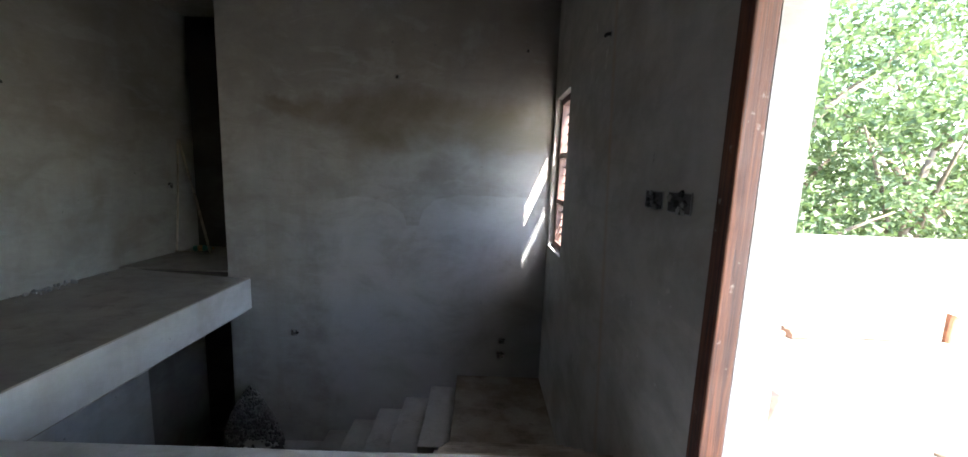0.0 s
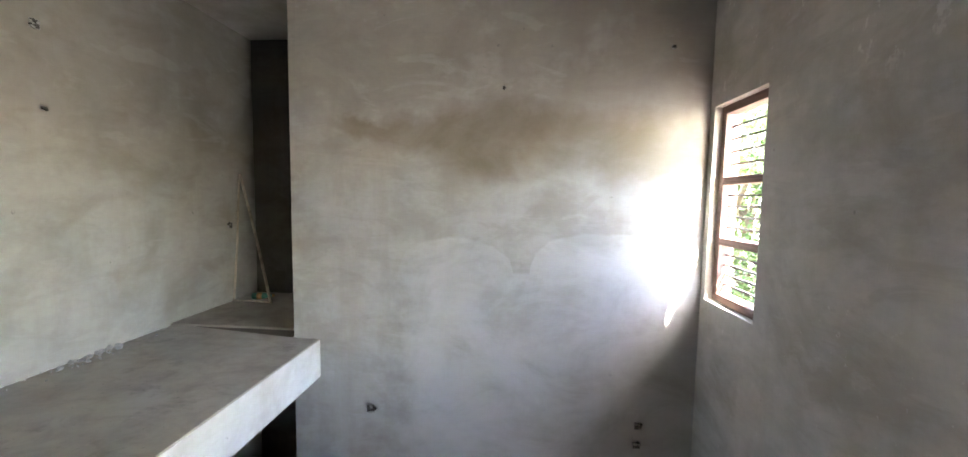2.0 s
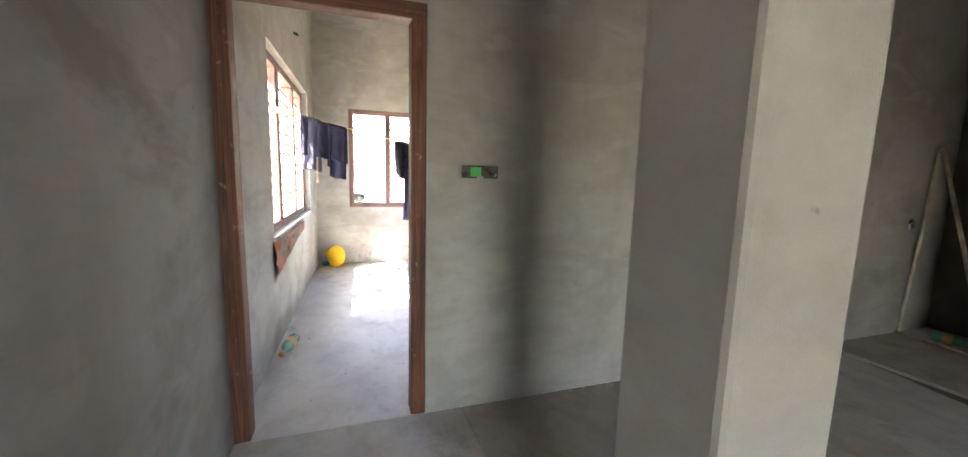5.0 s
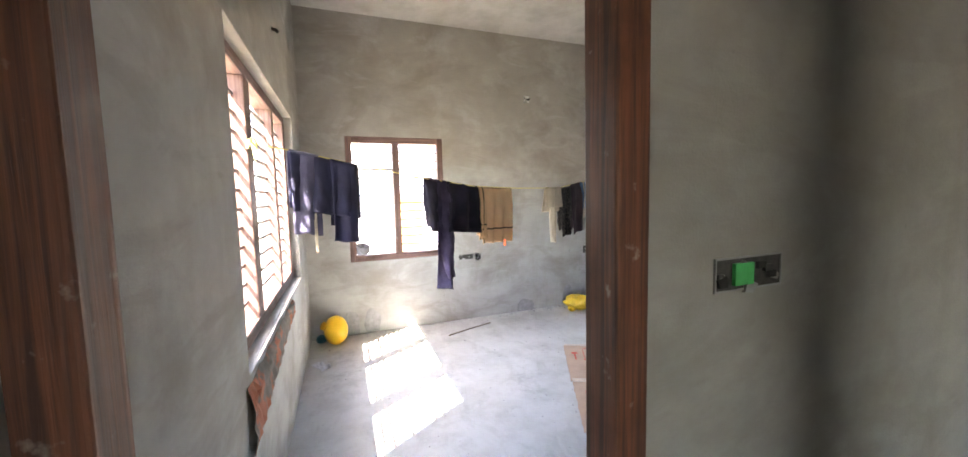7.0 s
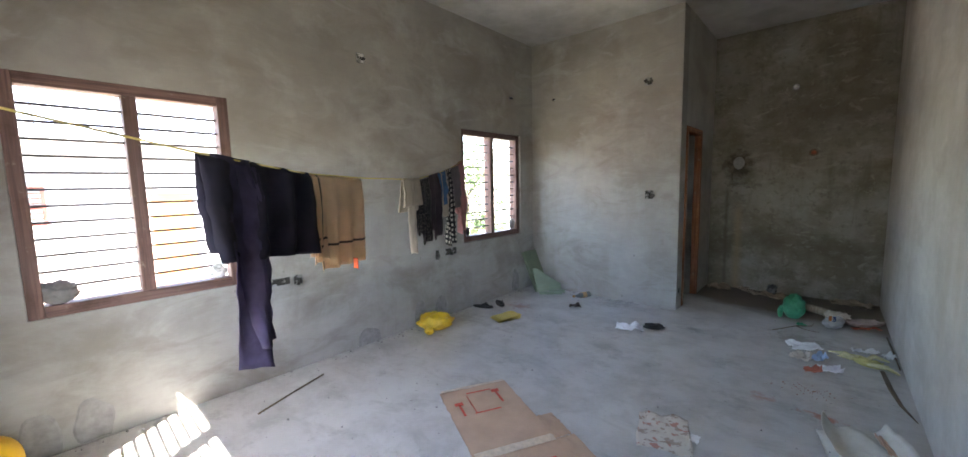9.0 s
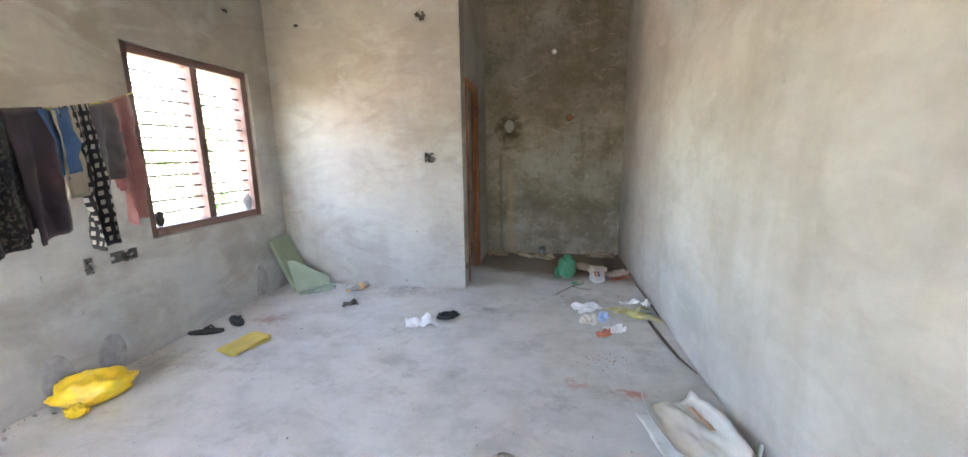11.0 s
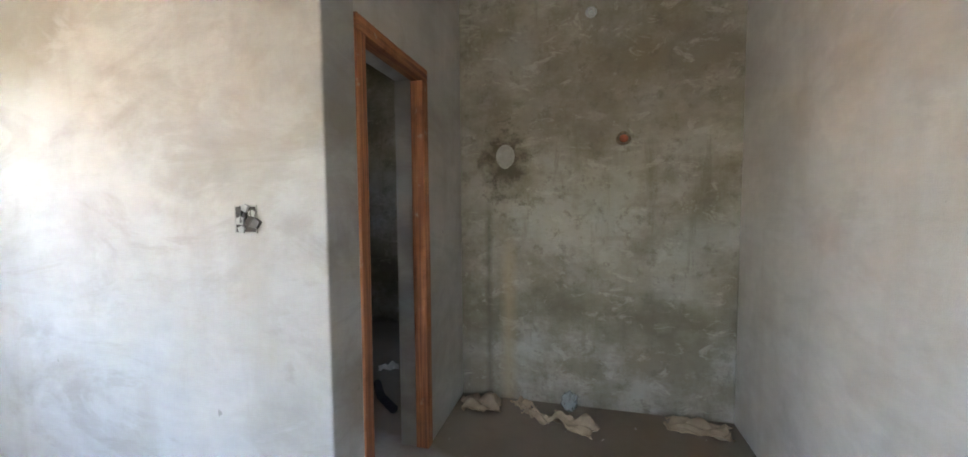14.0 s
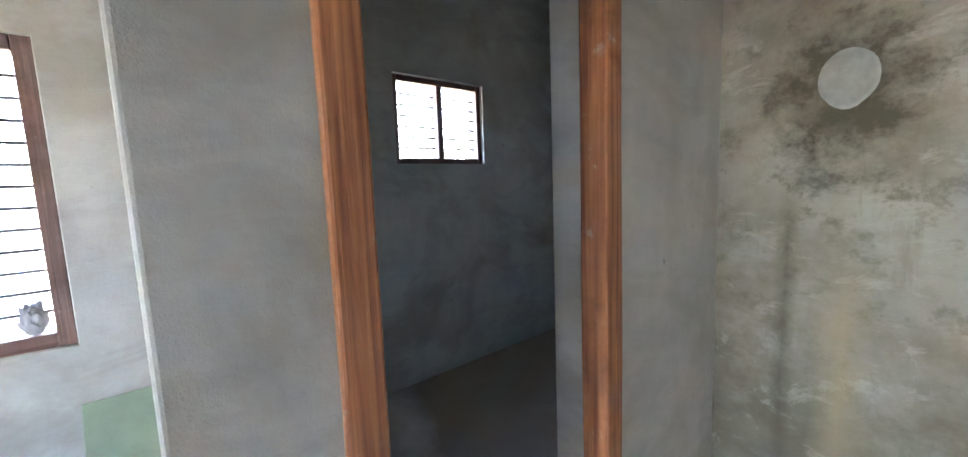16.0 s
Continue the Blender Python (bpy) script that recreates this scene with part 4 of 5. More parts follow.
NAVY = fabric("navy_cloth", (0.03, 0.031, 0.072), 0.4, 0.08)
PURPLE = fabric("faded_purple_cloth", (0.058, 0.046, 0.096), 0.55, 0.06)
DUSK = fabric("dark_violet_cloth", (0.022, 0.019, 0.036), 0.45, 0.04)
# navy cloth paled to lilac: the sun on one leg is in the colour
NAVY_SUNLIT = fabric("sunlit_navy_cloth", (0.1, 0.095, 0.165), 0.3)
BEIGE = fabric("beige_towel", (0.8, 0.58, 0.37), 0.12, pattern="border", other=(0.06, 0.045, 0.04))
CREAM = fabric("cream_cloth", (0.62, 0.55, 0.45), 0.15)
BLACK = fabric("black_lace", (0.02, 0.018, 0.02), 0.4, pattern="lace", other=(0.13, 0.11, 0.1))
PLUM = fabric("dark_plum_cloth", (0.06, 0.04, 0.055), 0.35)
BLUE = fabric("blue_cloth", (0.09, 0.2, 0.42), 0.3)
CHECK = fabric("black_white_check", (0.6, 0.58, 0.54), 0.1, pattern="check", other=(0.025, 0.025, 0.03))
GREYC = fabric("grey_cloth", (0.2, 0.18, 0.19), 0.3)
PINK = fabric("dusty_pink_cloth", (0.5, 0.24, 0.24), 0.2)

g = "clothes on the line"
o = thing("work_trousers", "navy work trousers with one leg coloured sunlit, on the line", "trousers", g)
drape("waist", 0.17, 0.58, 0.32, 0.3, NAVY, 1, o, 0, 0.012)
drape("leg", 0.40, 0.565, 0.47, 0.38, NAVY, 2, o, 0, 0.012)
drape("leg", 0.175, 0.335, 0.44, 0.25, NAVY_SUNLIT, 3, o, 0, 0.01, 0, "navy leg coloured lilac-grey as if sunlit")
drape("tape", 0.285, 0.3, 0.54, 0.02, CREAM, 4, o, 0, 0.004, 0, "hanging cream tape")
o = thing("long_trousers", "faded purple trousers hanging by one long leg", "trousers", g)
drape("seat", 1.11, 1.66, 0.37, 0.34, DUSK, 5, o, 0.06, 0.03)
drape("leg", 1.15, 1.31, 0.8, 0.3, PURPLE, 6, o, 0.22, 0.02, 0.06)
drape("leg", 1.2, 1.39, 0.72, 0.28, PURPLE, 9, o, 0.3, 0.024, 0.04)
o = thing("towel", "beige towel with a dark woven border", "towel", g)
drape("panel", 1.69, 2.12, 0.47, 0.44, BEIGE, 7, o, 0, 0.012)
drape("fold", 1.665, 1.76, 0.42, 0.4, BEIGE, 8, o, 0, 0.012)
part("tag", box_bm(-0.022, 0.022, -0.003, 0.003, -0.06, 0.0, 0.002), simple("orange_plastic", (0.75, 0.11, 0.03), 0.5, 0.1), o, "orange tag").location = line_at(1.98) + LN * 0.03 + Vector((0, 0, -0.45))
o = thing("cream_shirt", "cream cotton garment with long thin sleeves", "shirt", g)
drape("body", 2.69, 2.99, 0.2, 0.24, CREAM, 9, o, 0, 0.02)
drape("sleeve", 2.76, 2.9, 0.56, 0.1, CREAM, 10, o, 0.2, 0.014)
o = thing("lace_top", "black lace garment folded over the line", "clothing", g)
drape("panel", 2.98, 3.24, 0.53, 0.46, BLACK, 11, o, 0.1, 0.016)
o = thing("plum_top", "dark plum garment folded over the line", "clothing", g)
drape("panel", 3.22, 3.46, 0.55, 0.5, PLUM, 12, o, 0.05, 0.014)
o = thing("blue_cloth", "creased blue cloth slung on the line", "cloth", g)
drape("panel", 3.42, 3.66, 0.3, 0.34, BLUE, 13, o, 0.1, 0.022, 0.2)
o = thing("pale_cloth", "pale cream cloth slung on the line", "cloth", g)
drape("panel", 3.5, 3.72, 0.42, 0.3, CREAM, 14, o, 0.1, 0.02)
o = thing("check_scarf", "black and white checked scarf hanging to a point", "scarf", g)
drape("panel", 3.56, 3.84, 0.72, 0.3, CHECK, 15, o, 0.55, 0.02)
o = thing("grey_shirt", "dark grey shirt over the line", "shirt", g)
drape("panel", 3.72, 4.06, 0.42, 0.4, GREYC, 16, o, 0.1, 0.024)
o = thing("pink_cloth", "dusty pink cloth beside the barred window", "cloth", g)
drape("panel", 3.98, 4.3, 0.72, 0.5, PINK, 17, o, 0.2, 0.024)


# ---- rubbish on the floor ----
def lump(name, label, category, at, size, mat, seed, rough=0.25, turn=0.0, group="", sharp=2.2):
    """A crumpled, closed, soft shape that rests on the floor: a bag or a balled cloth."""
    bm = bmesh.new()
    bmesh.ops.create_icosphere(bm, subdivisions=4, radius=1)
    for v in bm.verts:
        d = v.co.normalized()
        r = 1 + rough * noise.noise(d * sharp + Vector((seed, 0, 0))) + rough * 0.6 * abs(noise.noise(d * sharp * 2.7 + Vector((0, seed, 0))))
        v.co = Vector((d.x * size[0] * r, d.y * size[1] * r, max((d.z * 0.5 + 0.46) * size[2] * r, 0.0)))
    ob = part(name, bm, mat, None, "", True)
    ob.matrix_world = pose(at[0], at[1], at[2] if len(at) > 2 else 0.001, 0, 0, turn)
    return tagged(ob, label, category, group)


def sheet(name, label, category, at, w, l, turn, mat, seed, lift=0.03, ragged=0.12, curl=0.0, group="", parent=None):
    """A creased sheet of paper or plastic on the floor, with a ragged outline."""
    bm = bmesh.new()
    n = 16
    rows = []
    for j in range(n + 1):
        row = []
        for i in range(n + 1):
            u, v = i / n * 2 - 1, j / n * 2 - 1
            e = max(abs(u), abs(v))
            k = 1 - ragged * (0.5 + noise.noise(Vector((u * 1.1 + seed, v * 1.1, 1)))) * e * e
            crease = abs(noise.noise(Vector((u * 1.1, v * 1.1, seed)))) + 0.3 * abs(noise.noise(Vector((u * 2.6, v * 2.6, seed + 5))))
            row.append(bm.verts.new((u * w / 2 * k, v * l / 2 * k, 0.002 + lift * crease + curl * max(0, u) ** 2)))
        rows.append(row)
    for a, b in zip(rows, rows[1:]):
        for i in range(n):
            bm.faces.new([a[i], a[i + 1], b[i + 1], b[i]])
    low = min(v.co.z for v in bm.verts)
    for v in bm.verts:
        v.co.z -= low - 0.0015
    ob = part(name, bm, mat, None, "", True)
    ob.modifiers.new("thick", "SOLIDIFY").thickness = 0.0012
    ob.matrix_world = pose(at[0], at[1], at[2] if len(at) > 2 else 0.0, 0, 0, turn)
    return tagged(ob, label, category, group)


YELLOW = simple("yellow_plastic", (0.78, 0.46, 0.02), 0.4, 0.12, 6, 0.05)
YELLOW_BAG = simple("yellow_bag_film", (0.75, 0.5, 0.03), 0.35, 0.2, 10, 0.2)
YELLOW_CLOTH = fabric("yellow_rag", (0.66, 0.53, 0.12), 0.2)
WHITE_FILM = simple("white_bag_film", (0.84, 0.86, 0.9), 0.4, 0.1, 10, 0.15)
PAPER = simple("creased_paper", (0.6, 0.55, 0.49), 0.85, 0.15, 8)
PAPER_TAN = simple("brown_paper", (0.36, 0.285, 0.205), 0.9, 0.3, 9)
GREEN_FILM = see_through(simple("green_bag_film", (0.1, 0.42, 0.25), 0.3, 0.25, 14, 0.35), 0.3)
RED_PRINT = simple("red_print", (0.6, 0.1, 0.07), 0.8, 0.2, 30)
CARD = simple("cardboard", (0.5, 0.35, 0.25), 0.9, 0.12, 5, 0.12)
CARD_EDGE = simple("cardboard_tear", (0.6, 0.5, 0.4), 0.9, 0.2, 30)
SACKCLOTH = simple("woven_plastic_sack", (0.62, 0.61, 0.57), 0.6, 0.14, 7, 0.25)
TWIG = timber("twig", (0.2, 0.15, 0.1), (0.1, 0.07, 0.05), 1)
GREEN_BOARD = simple("pale_green_board", (0.27, 0.34, 0.26), 0.75, 0.12, 5)
RUBBER = simple("black_rubber", (0.02, 0.02, 0.022), 0.7, 0.3, 20)
CLEAR = simple("cloudy_clear_plastic", (0.75, 0.8, 0.8), 0.2, 0.08, 10, 0.05, Transmission_Weight=0.7)

# yellow pot: a round plastic ball-shaped can with a mouth
o = thing("plastic_pot", "round yellow plastic pot lying in the corner", "pot", at=(-3.52, 0.24, 0))
bm = bmesh.new()
bmesh.ops.create_uvsphere(bm, u_segments=36, v_segments=20, radius=0.145)
for v in bm.verts:
    v.co.y *= 0.8
    v.co.z += 0.145
hold(o, part("body", bm, YELLOW, None, "", True)).location = o.location
bm = tube([(0.02, -0.1, 0.2), (0.025, -0.125, 0.215), (0.027, -0.13, 0.218)], [0.04, 0.042, 0.03], 20)
hold(o, part("rim", bm, YELLOW, None, "", True)).location = o.location
lump("blue_rag", "small teal rag beside the pot", "rag", (-3.62, 0.1), (0.06, 0.05, 0.07), fabric("teal_rag", (0.05, 0.2, 0.25), 0.3), 31)
lump("plastic_bag", "crumpled yellow plastic bag by the wall", "plastic bag", (-3.5, 3.13), (0.17, 0.12, 0.17), YELLOW_BAG, 3, 0.3, 40)
lump("bag_mouth", "torn mouth of a yellow plastic bag", "plastic bag", (-3.44, 3.0), (0.05, 0.04, 0.07), YELLOW_BAG, 8, 0.3, 10)
o = thing("folded_cloth", "folded yellow cloth on the floor", "cloth", at=(-3.13, 3.84, 0))
for i in range(3):
    ob = sheet("cloth_layer", "", "", (-3.13 + 0.008 * i, 3.84, 0.006 + 0.014 * i), 0.22 - 0.01 * i, 0.3, -18 + 3 * i, YELLOW_CLOTH, 41 + i, 0.014, 0.1)
    hold(o, ob)
sheet("white_bag", "flattened white plastic bag", "plastic bag", (-1.95, 4.36), 0.3, 0.19, 20, WHITE_FILM, 7, 0.09, 0.3)
lump("dark_scrap", "dark scrap of rubber sheet", "scrap", (-1.76, 4.5), (0.09, 0.05, 0.05), RUBBER, 14, 0.35, 30)
sheet("coconut_shell", "curved dark shell piece", "scrap", (-2.74, 4.7), 0.16, 0.12, 30, simple("shell", (0.09, 0.07, 0.06), 0.8), 17, 0.05, 0.3)
sheet("patterned_paper", "creased printed paper sheet with faded flowers", "paper", (-1.15, 2.82), 0.3, 0.38, 18, (lambda k: k.done(k.mix(k.ramp(k.noise(22, 3, 0.6), (0.56, 0.0), (0.6, 0.8)), k.mix(k.ramp(k.noise(17, 2, 0.5, vec=k.vec((1, 1, 1), (3, 1, 0))), (0.6, 0.0), (0.63, 0.8)), (0.62, 0.57, 0.51), (0.45, 0.16, 0.12)), (0.34, 0.25, 0.2)), 0.8))(Nodes("printed_paper")), 21, 0.035, 0.12)
sheet("paper_scrap", "white torn paper scrap", "paper", (-1.0, 2.87, 0.0), 0.06, 0.1, 0, WHITE_FILM, 23, 0.02, 0.3)
# cement sack by the east wall
o = thing("cement_sack", "crumpled off-white woven cement sack", "sack", at=(-0.22, 3.32, 0))
bm = bmesh.new()
n = 26
rows = []
for j in range(n + 1):
    row = []
    for i in range(n + 1):
        u, v = i / n * 2 - 1, j / n * 2 - 1
        wide = 0.17 * (1 - 0.25 * v * v)
        hollow = 0.13 * math.exp(-((u * 1.6) ** 2)) * (0.55 + 0.45 * math.sin(v * 2.2 + 0.6))
        fold = 0.035 * abs(noise.noise(Vector((u * 1.1 + v * 0.9, v * 0.8 - u * 0.5, 3)))) + 0.012 * abs(math.sin(u * 4.5 + v * 2.5)) + 0.006 * noise.noise(Vector((u * 7, v * 4, 9)))
        rimz = 0.1 * max(0.0, abs(u)) ** 3
        row.append(bm.verts.new((u * wide * 1.05, v * 0.23, 0.012 + hollow * 0.55 + rimz + fold)))
    rows.append(row)
for a, b in zip(rows, rows[1:]):
    for i in range(n):
        bm.faces.new([a[i], a[i + 1], b[i + 1], b[i]])
low = min(v.co.z for v in bm.verts)
for v in bm.verts:
    v.co.z -= low - 0.002
ob = part("upper_layer", bm, SACKCLOTH, None, "", True)
ob.modifiers.new("thick", "SOLIDIFY").thickness = 0.002
ob.matrix_world = pose(-0.27, 3.24, 0.006, 0, 0, 12)
hold(o, ob)
hold(o, sheet("under_layer", "", "", (-0.27, 3.24), 0.36, 0.46, 12, SACKCLOTH, 57, 0.03, 0.12))
hold(o, sheet("stain", "", "", (-0.2, 3.3, 0.08), 0.04, 0.2, 16, simple("rust_stain", (0.5, 0.33, 0.24), 0.8), 58, 0.02, 0.4))
tagged(bpy.data.objects["stain"], "rust-coloured printed stripe")


def strip(name, label, category, pts, r, mat, flat=0.4, group=""):
    bm = tube(pts, r, 7)
    for v in bm.verts:
        v.co.z = 0.003 + max(0.0, v.co.z) * flat if flat < 1 else v.co.z
    return tagged(part(name, bm, mat, None, "", True), label, category, group)


strip("dark_ribbon", "dark brown leaf ribbon along the floor", "ribbon", [(-0.12, 4.62, 0.01), (-0.1, 4.3, 0.012), (-0.07, 4.05, 0.01), (-0.02, 3.85, 0.012)], [0.014, 0.016, 0.012, 0.004], TWIG)
lump("yellow_rag", "twisted yellow-green rag on the floor", "rag", (-0.19, 4.68), (0.085, 0.032, 0.055), simple("olive_rag", (0.5, 0.47, 0.2), 0.9, 0.3, 14), 61, 0.45, -15, "", 3.5)
lump("yellow_rag", "twisted yellow-green rag on the floor", "rag", (-0.27, 4.77), (0.09, 0.022, 0.04), simple("olive_rag_pale", (0.55, 0.52, 0.3), 0.9, 0.3, 14), 63, 0.45, 10, "", 3.5)
for pts in (((-0.24, 4.72, 0.02), (-0.33, 4.8, 0.035), (-0.43, 4.84, 0.012)), ((-0.2, 4.66, 0.03), (-0.1, 4.6, 0.05), (-0.03, 4.58, 0.02)), ((-0.22, 4.7, 0.03), (-0.16, 4.78, 0.06), (-0.07, 4.8, 0.03))):
    strip("leaf_strip", "curled dry yellow-green leaf strip on the floor", "leaf", pts, [0.014, 0.018, 0.006], bpy.data.materials["olive_rag_pale"], 1.0, "dry leaf strips")
CLUT = (("paper_bag", "torn white paper bag with blue print", (-0.6, 4.84), 0.27, 0.2, 20, WHITE_FILM), ("blue_wrapper", "crumpled pale blue plastic wrapper", (-0.5, 4.62), 0.14, 0.12, 50, simple("pale_blue_film", (0.32, 0.45, 0.7), 0.4, 0.2)),
        ("paper_scrap", "torn cream paper with writing", (-0.6, 4.56), 0.14, 0.16, 70, PAPER), ("cut_bottle", "cut open white plastic tub", (-0.42, 4.42), 0.17, 0.13, 15, WHITE_FILM), ("red_wrapper", "red and white torn wrapper", (-0.52, 4.32), 0.13, 0.09, 10, simple("faded_red_film", (0.42, 0.15, 0.1), 0.6, 0.3, 20)),
        ("white_paper", "narrow white paper strip", (-0.2, 5.0), 0.2, 0.05, 8, WHITE_FILM), ("white_paper", "small folded white paper", (-0.06, 4.98), 0.07, 0.1, 30, WHITE_FILM))
for i, (nm, lb, at, w, l, tn, mt) in enumerate(CLUT):
    sheet(nm, lb, "litter", at, w, l, tn, mt, 70 + i * 3, 0.06, 0.35, 0.02, "litter by the wall")
o = thing("plastic_bag", "crumpled translucent green plastic bag", "plastic bag", at=(-0.72, 5.72, 0))
hold(o, lump("body", "", "", (-0.72, 5.72), (0.098, 0.085, 0.25), GREEN_FILM, 5, 0.17, 20, "", 2.4))
hold(o, lump("handle", "", "", (-0.83, 5.68), (0.025, 0.02, 0.12), GREEN_FILM, 6, 0.3, 50, "", 3.0))
hold(o, sheet("loose_flap", "", "", (-0.64, 5.5), 0.09, 0.07, 20, GREEN_FILM, 205, 0.04, 0.4))
strip("timber_offcut", "weathered grey timber offcut", "timber", [(-0.66, 6.12, 0.04), (-0.5, 6.02, 0.045), (-0.33, 5.9, 0.04)], [0.045, 0.05, 0.045], POLE, 0.9)
o = thing("cement_bag", "empty printed silver cement bag lying on the floor", "bag", at=(-0.4, 5.68, 0))
ob = lump("body", "", "", (-0.4, 5.68), (0.078, 0.19, 0.075), simple("silver_bag", (0.55, 0.56, 0.6), 0.45, 0.15, 10, 0.2), 81, 0.2, -8)
hold(o, ob)
hold(o, lump("torn_top", "", "", (-0.37, 5.88), (0.1, 0.06, 0.09), PAPER, 83, 0.4, 20))
for i in range(4):
    ob = box("printed_bar", -0.012, 0.012, -0.03, 0.03, -0.012, -0.01, simple("orange_print", (0.6, 0.2, 0.05)) if i < 2 else simple("blue_print", (0.06, 0.09, 0.25)), None)
    ob.matrix_world = pose(-0.425 + 0.03 * (i // 2), 5.6 + 0.08 * (i % 2), 0.088, 12, 0, -8)
    hold(o, ob)
lump("wrapper", "crumpled grey and orange wrapper", "wrapper", (-0.17, 5.82), (0.15, 0.06, 0.065), simple("wrapper_film", (0.45, 0.36, 0.33), 0.5, 0.3, 6, 0.2), 86, 0.35, 35)
ob = sheet("red_band", "orange band of a torn wrapper", "wrapper", (-0.16, 5.72), 0.26, 0.06, 35, simple("orange_film", (0.55, 0.14, 0.08), 0.5), 87, 0.05, 0.2)
strip("twig", "thin dry forked twig on the floor", "twig", [(-0.85, 5.15, 0.008), (-0.68, 5.42, 0.01), (-0.56, 5.5, 0.01), (-0.55, 5.62, 0.01)], [0.004, 0.005, 0.004, 0.002], TWIG, 1.0)
strip("twig", "thin dry forked twig on the floor", "twig", [(-0.68, 5.42, 0.008), (-0.6, 5.34, 0.01), (-0.5, 5.33, 0.01)], [0.004, 0.003, 0.002], TWIG, 1.0)
for i, (x, y, w, l, tn) in enumerate(((-1.58, 6.63, 0.32, 0.22, 10), (-1.3, 6.68, 0.18, 0.12, -40), (-1.2, 6.56, 0.24, 0.1, -35), (-0.98, 6.52, 0.36, 0.17, -22), (-0.24, 6.64, 0.44, 0.17, -8))):
    sheet("brown_paper", "torn dusty cement bag paper on the floor", "paper", (x, y), w, l, tn, PAPER_TAN, 90 + i, 0.1, 0.35, 0.0, "torn paper in the alcove")
lump("clear_cup", "crushed clear plastic cup by the wall", "cup", (-1.0, 6.7), (0.05, 0.05, 0.12), CLEAR, 97, 0.3)
lump("brown_scrap", "crumpled orange-brown paper scrap by the wall", "paper", (-0.13, 2.78), (0.05, 0.05, 0.07), simple("tan_scrap", (0.5, 0.3, 0.17), 0.9, 0.3, 12), 131, 0.4, 20)
lump("clear_scrap", "crushed grey clear plastic scrap", "plastic", (-0.03, 2.83, 0.001), (0.025, 0.06, 0.09), CLEAR, 133, 0.4, 10)
strip("thin_stick", "dark thin stick lying along the wall", "stick", [(-0.03, 5.52, 0.012), (-0.022, 5.1, 0.014), (-0.018, 4.72, 0.012)], [0.007, 0.008, 0.005], TWIG, 1.0)
strip("white_stick", "short white plastic stick against the wall", "stick", [(-0.1, 3.0, 0.01), (-0.06, 3.06, 0.06), (-0.02, 3.12, 0.11)], 0.008, PATCH_WHITE, 1.0)
# cardboard
o = thing("cardboard", "flattened cardboard carton with red print and tape", "cardboard", at=(-1.8, 2.2, 0))
CARD_M = pose(-2.375, 2.49, 0, 0, 0, -28)


def card_panel(name, x0, x1, y0, y1, z, seed, tilt=0.0):
    bm = bmesh.new()
    nx, ny = 14, 10
    vs = [[bm.verts.new((x0 + (x1 - x0) * i / nx + (0.012 * noise.noise(Vector((j * 0.9, seed, 1))) if i in (0, nx) else 0), y0 + (y1 - y0) * j / ny + (0.012 * noise.noise(Vector((i * 0.9, seed, 4))) if j in (0, ny) else 0), z + tilt * (i / nx) + 0.006 * noise.noise(Vector((i * 0.3, j * 0.3, seed))))) for j in range(ny + 1)] for i in range(nx + 1)]
    for a, b in zip(vs, vs[1:]):
        for j in range(ny):
            bm.faces.new([a[j], b[j], b[j + 1], a[j + 1]])
    ob = part(name, bm, CARD)
    sm = ob.modifiers.new("thick", "SOLIDIFY")
    sm.thickness = 0.005
    ob.matrix_world = CARD_M
    return hold(o, ob)


card_panel("panel", 0.0, 0.73, -0.25, 0.25, 0.014, 1)
card_panel("panel", 0.735, 1.4, -0.24, 0.26, 0.014, 2)
card_panel("flap", 0.5, 0.73, 0.25, 0.36, 0.012, 3)
card_panel("flap", 0.74, 1.3, 0.26, 0.37, 0.012, 4)
for nm, x0, x1, y0, y1, mt in (("arrow", 0.12, 0.27, 0.115, 0.13, RED_PRINT), ("arrow_head", 0.1, 0.135, 0.095, 0.15, RED_PRINT), ("arrow", 0.2, 0.34, -0.175, -0.16, RED_PRINT), ("arrow_head", 0.18, 0.215, -0.195, -0.14, RED_PRINT),
                               ("printed_bar", 0.08, 0.092, -0.08, 0.1, RED_PRINT), ("printed_bar", 0.33, 0.342, -0.1, 0.08, RED_PRINT), ("printed_bar", 0.12, 0.33, -0.09, -0.084, RED_PRINT), ("tape", 0.7, 0.76, -0.24, 0.24, CARD_EDGE),
                               ("arrow", 0.9, 1.05, 0.13, 0.145, RED_PRINT), ("arrow_head", 0.88, 0.915, 0.11, 0.165, RED_PRINT), ("arrow", 0.9, 1.05, -0.165, -0.15, RED_PRINT), ("printed_bar", 1.1, 1.13, -0.1, 0.1, RED_PRINT), ("torn_edge", -0.012, 0.012, -0.24, 0.24, CARD_EDGE)):
    ob = box(nm, x0, x1, y0, y1, 0.021, 0.0225, mt)
    ob.matrix_world = CARD_M
    hold(o, ob)
# boards in the corner
o = thing("leaning_board", "pale green laminated board leaning in the corner", "board", "green boards", at=(-3.5, 5.1, 0))
ob = box("panel", -0.02, 0.02, -0.15, 0.15, 0, 0.575, simple("olive_green_board", (0.19, 0.235, 0.165), 0.75, 0.15, 5), None, 0.004)
ob.matrix_world = pose(-3.46, 5.095, 0.006, 0, -24, 0)
hold(o, ob)


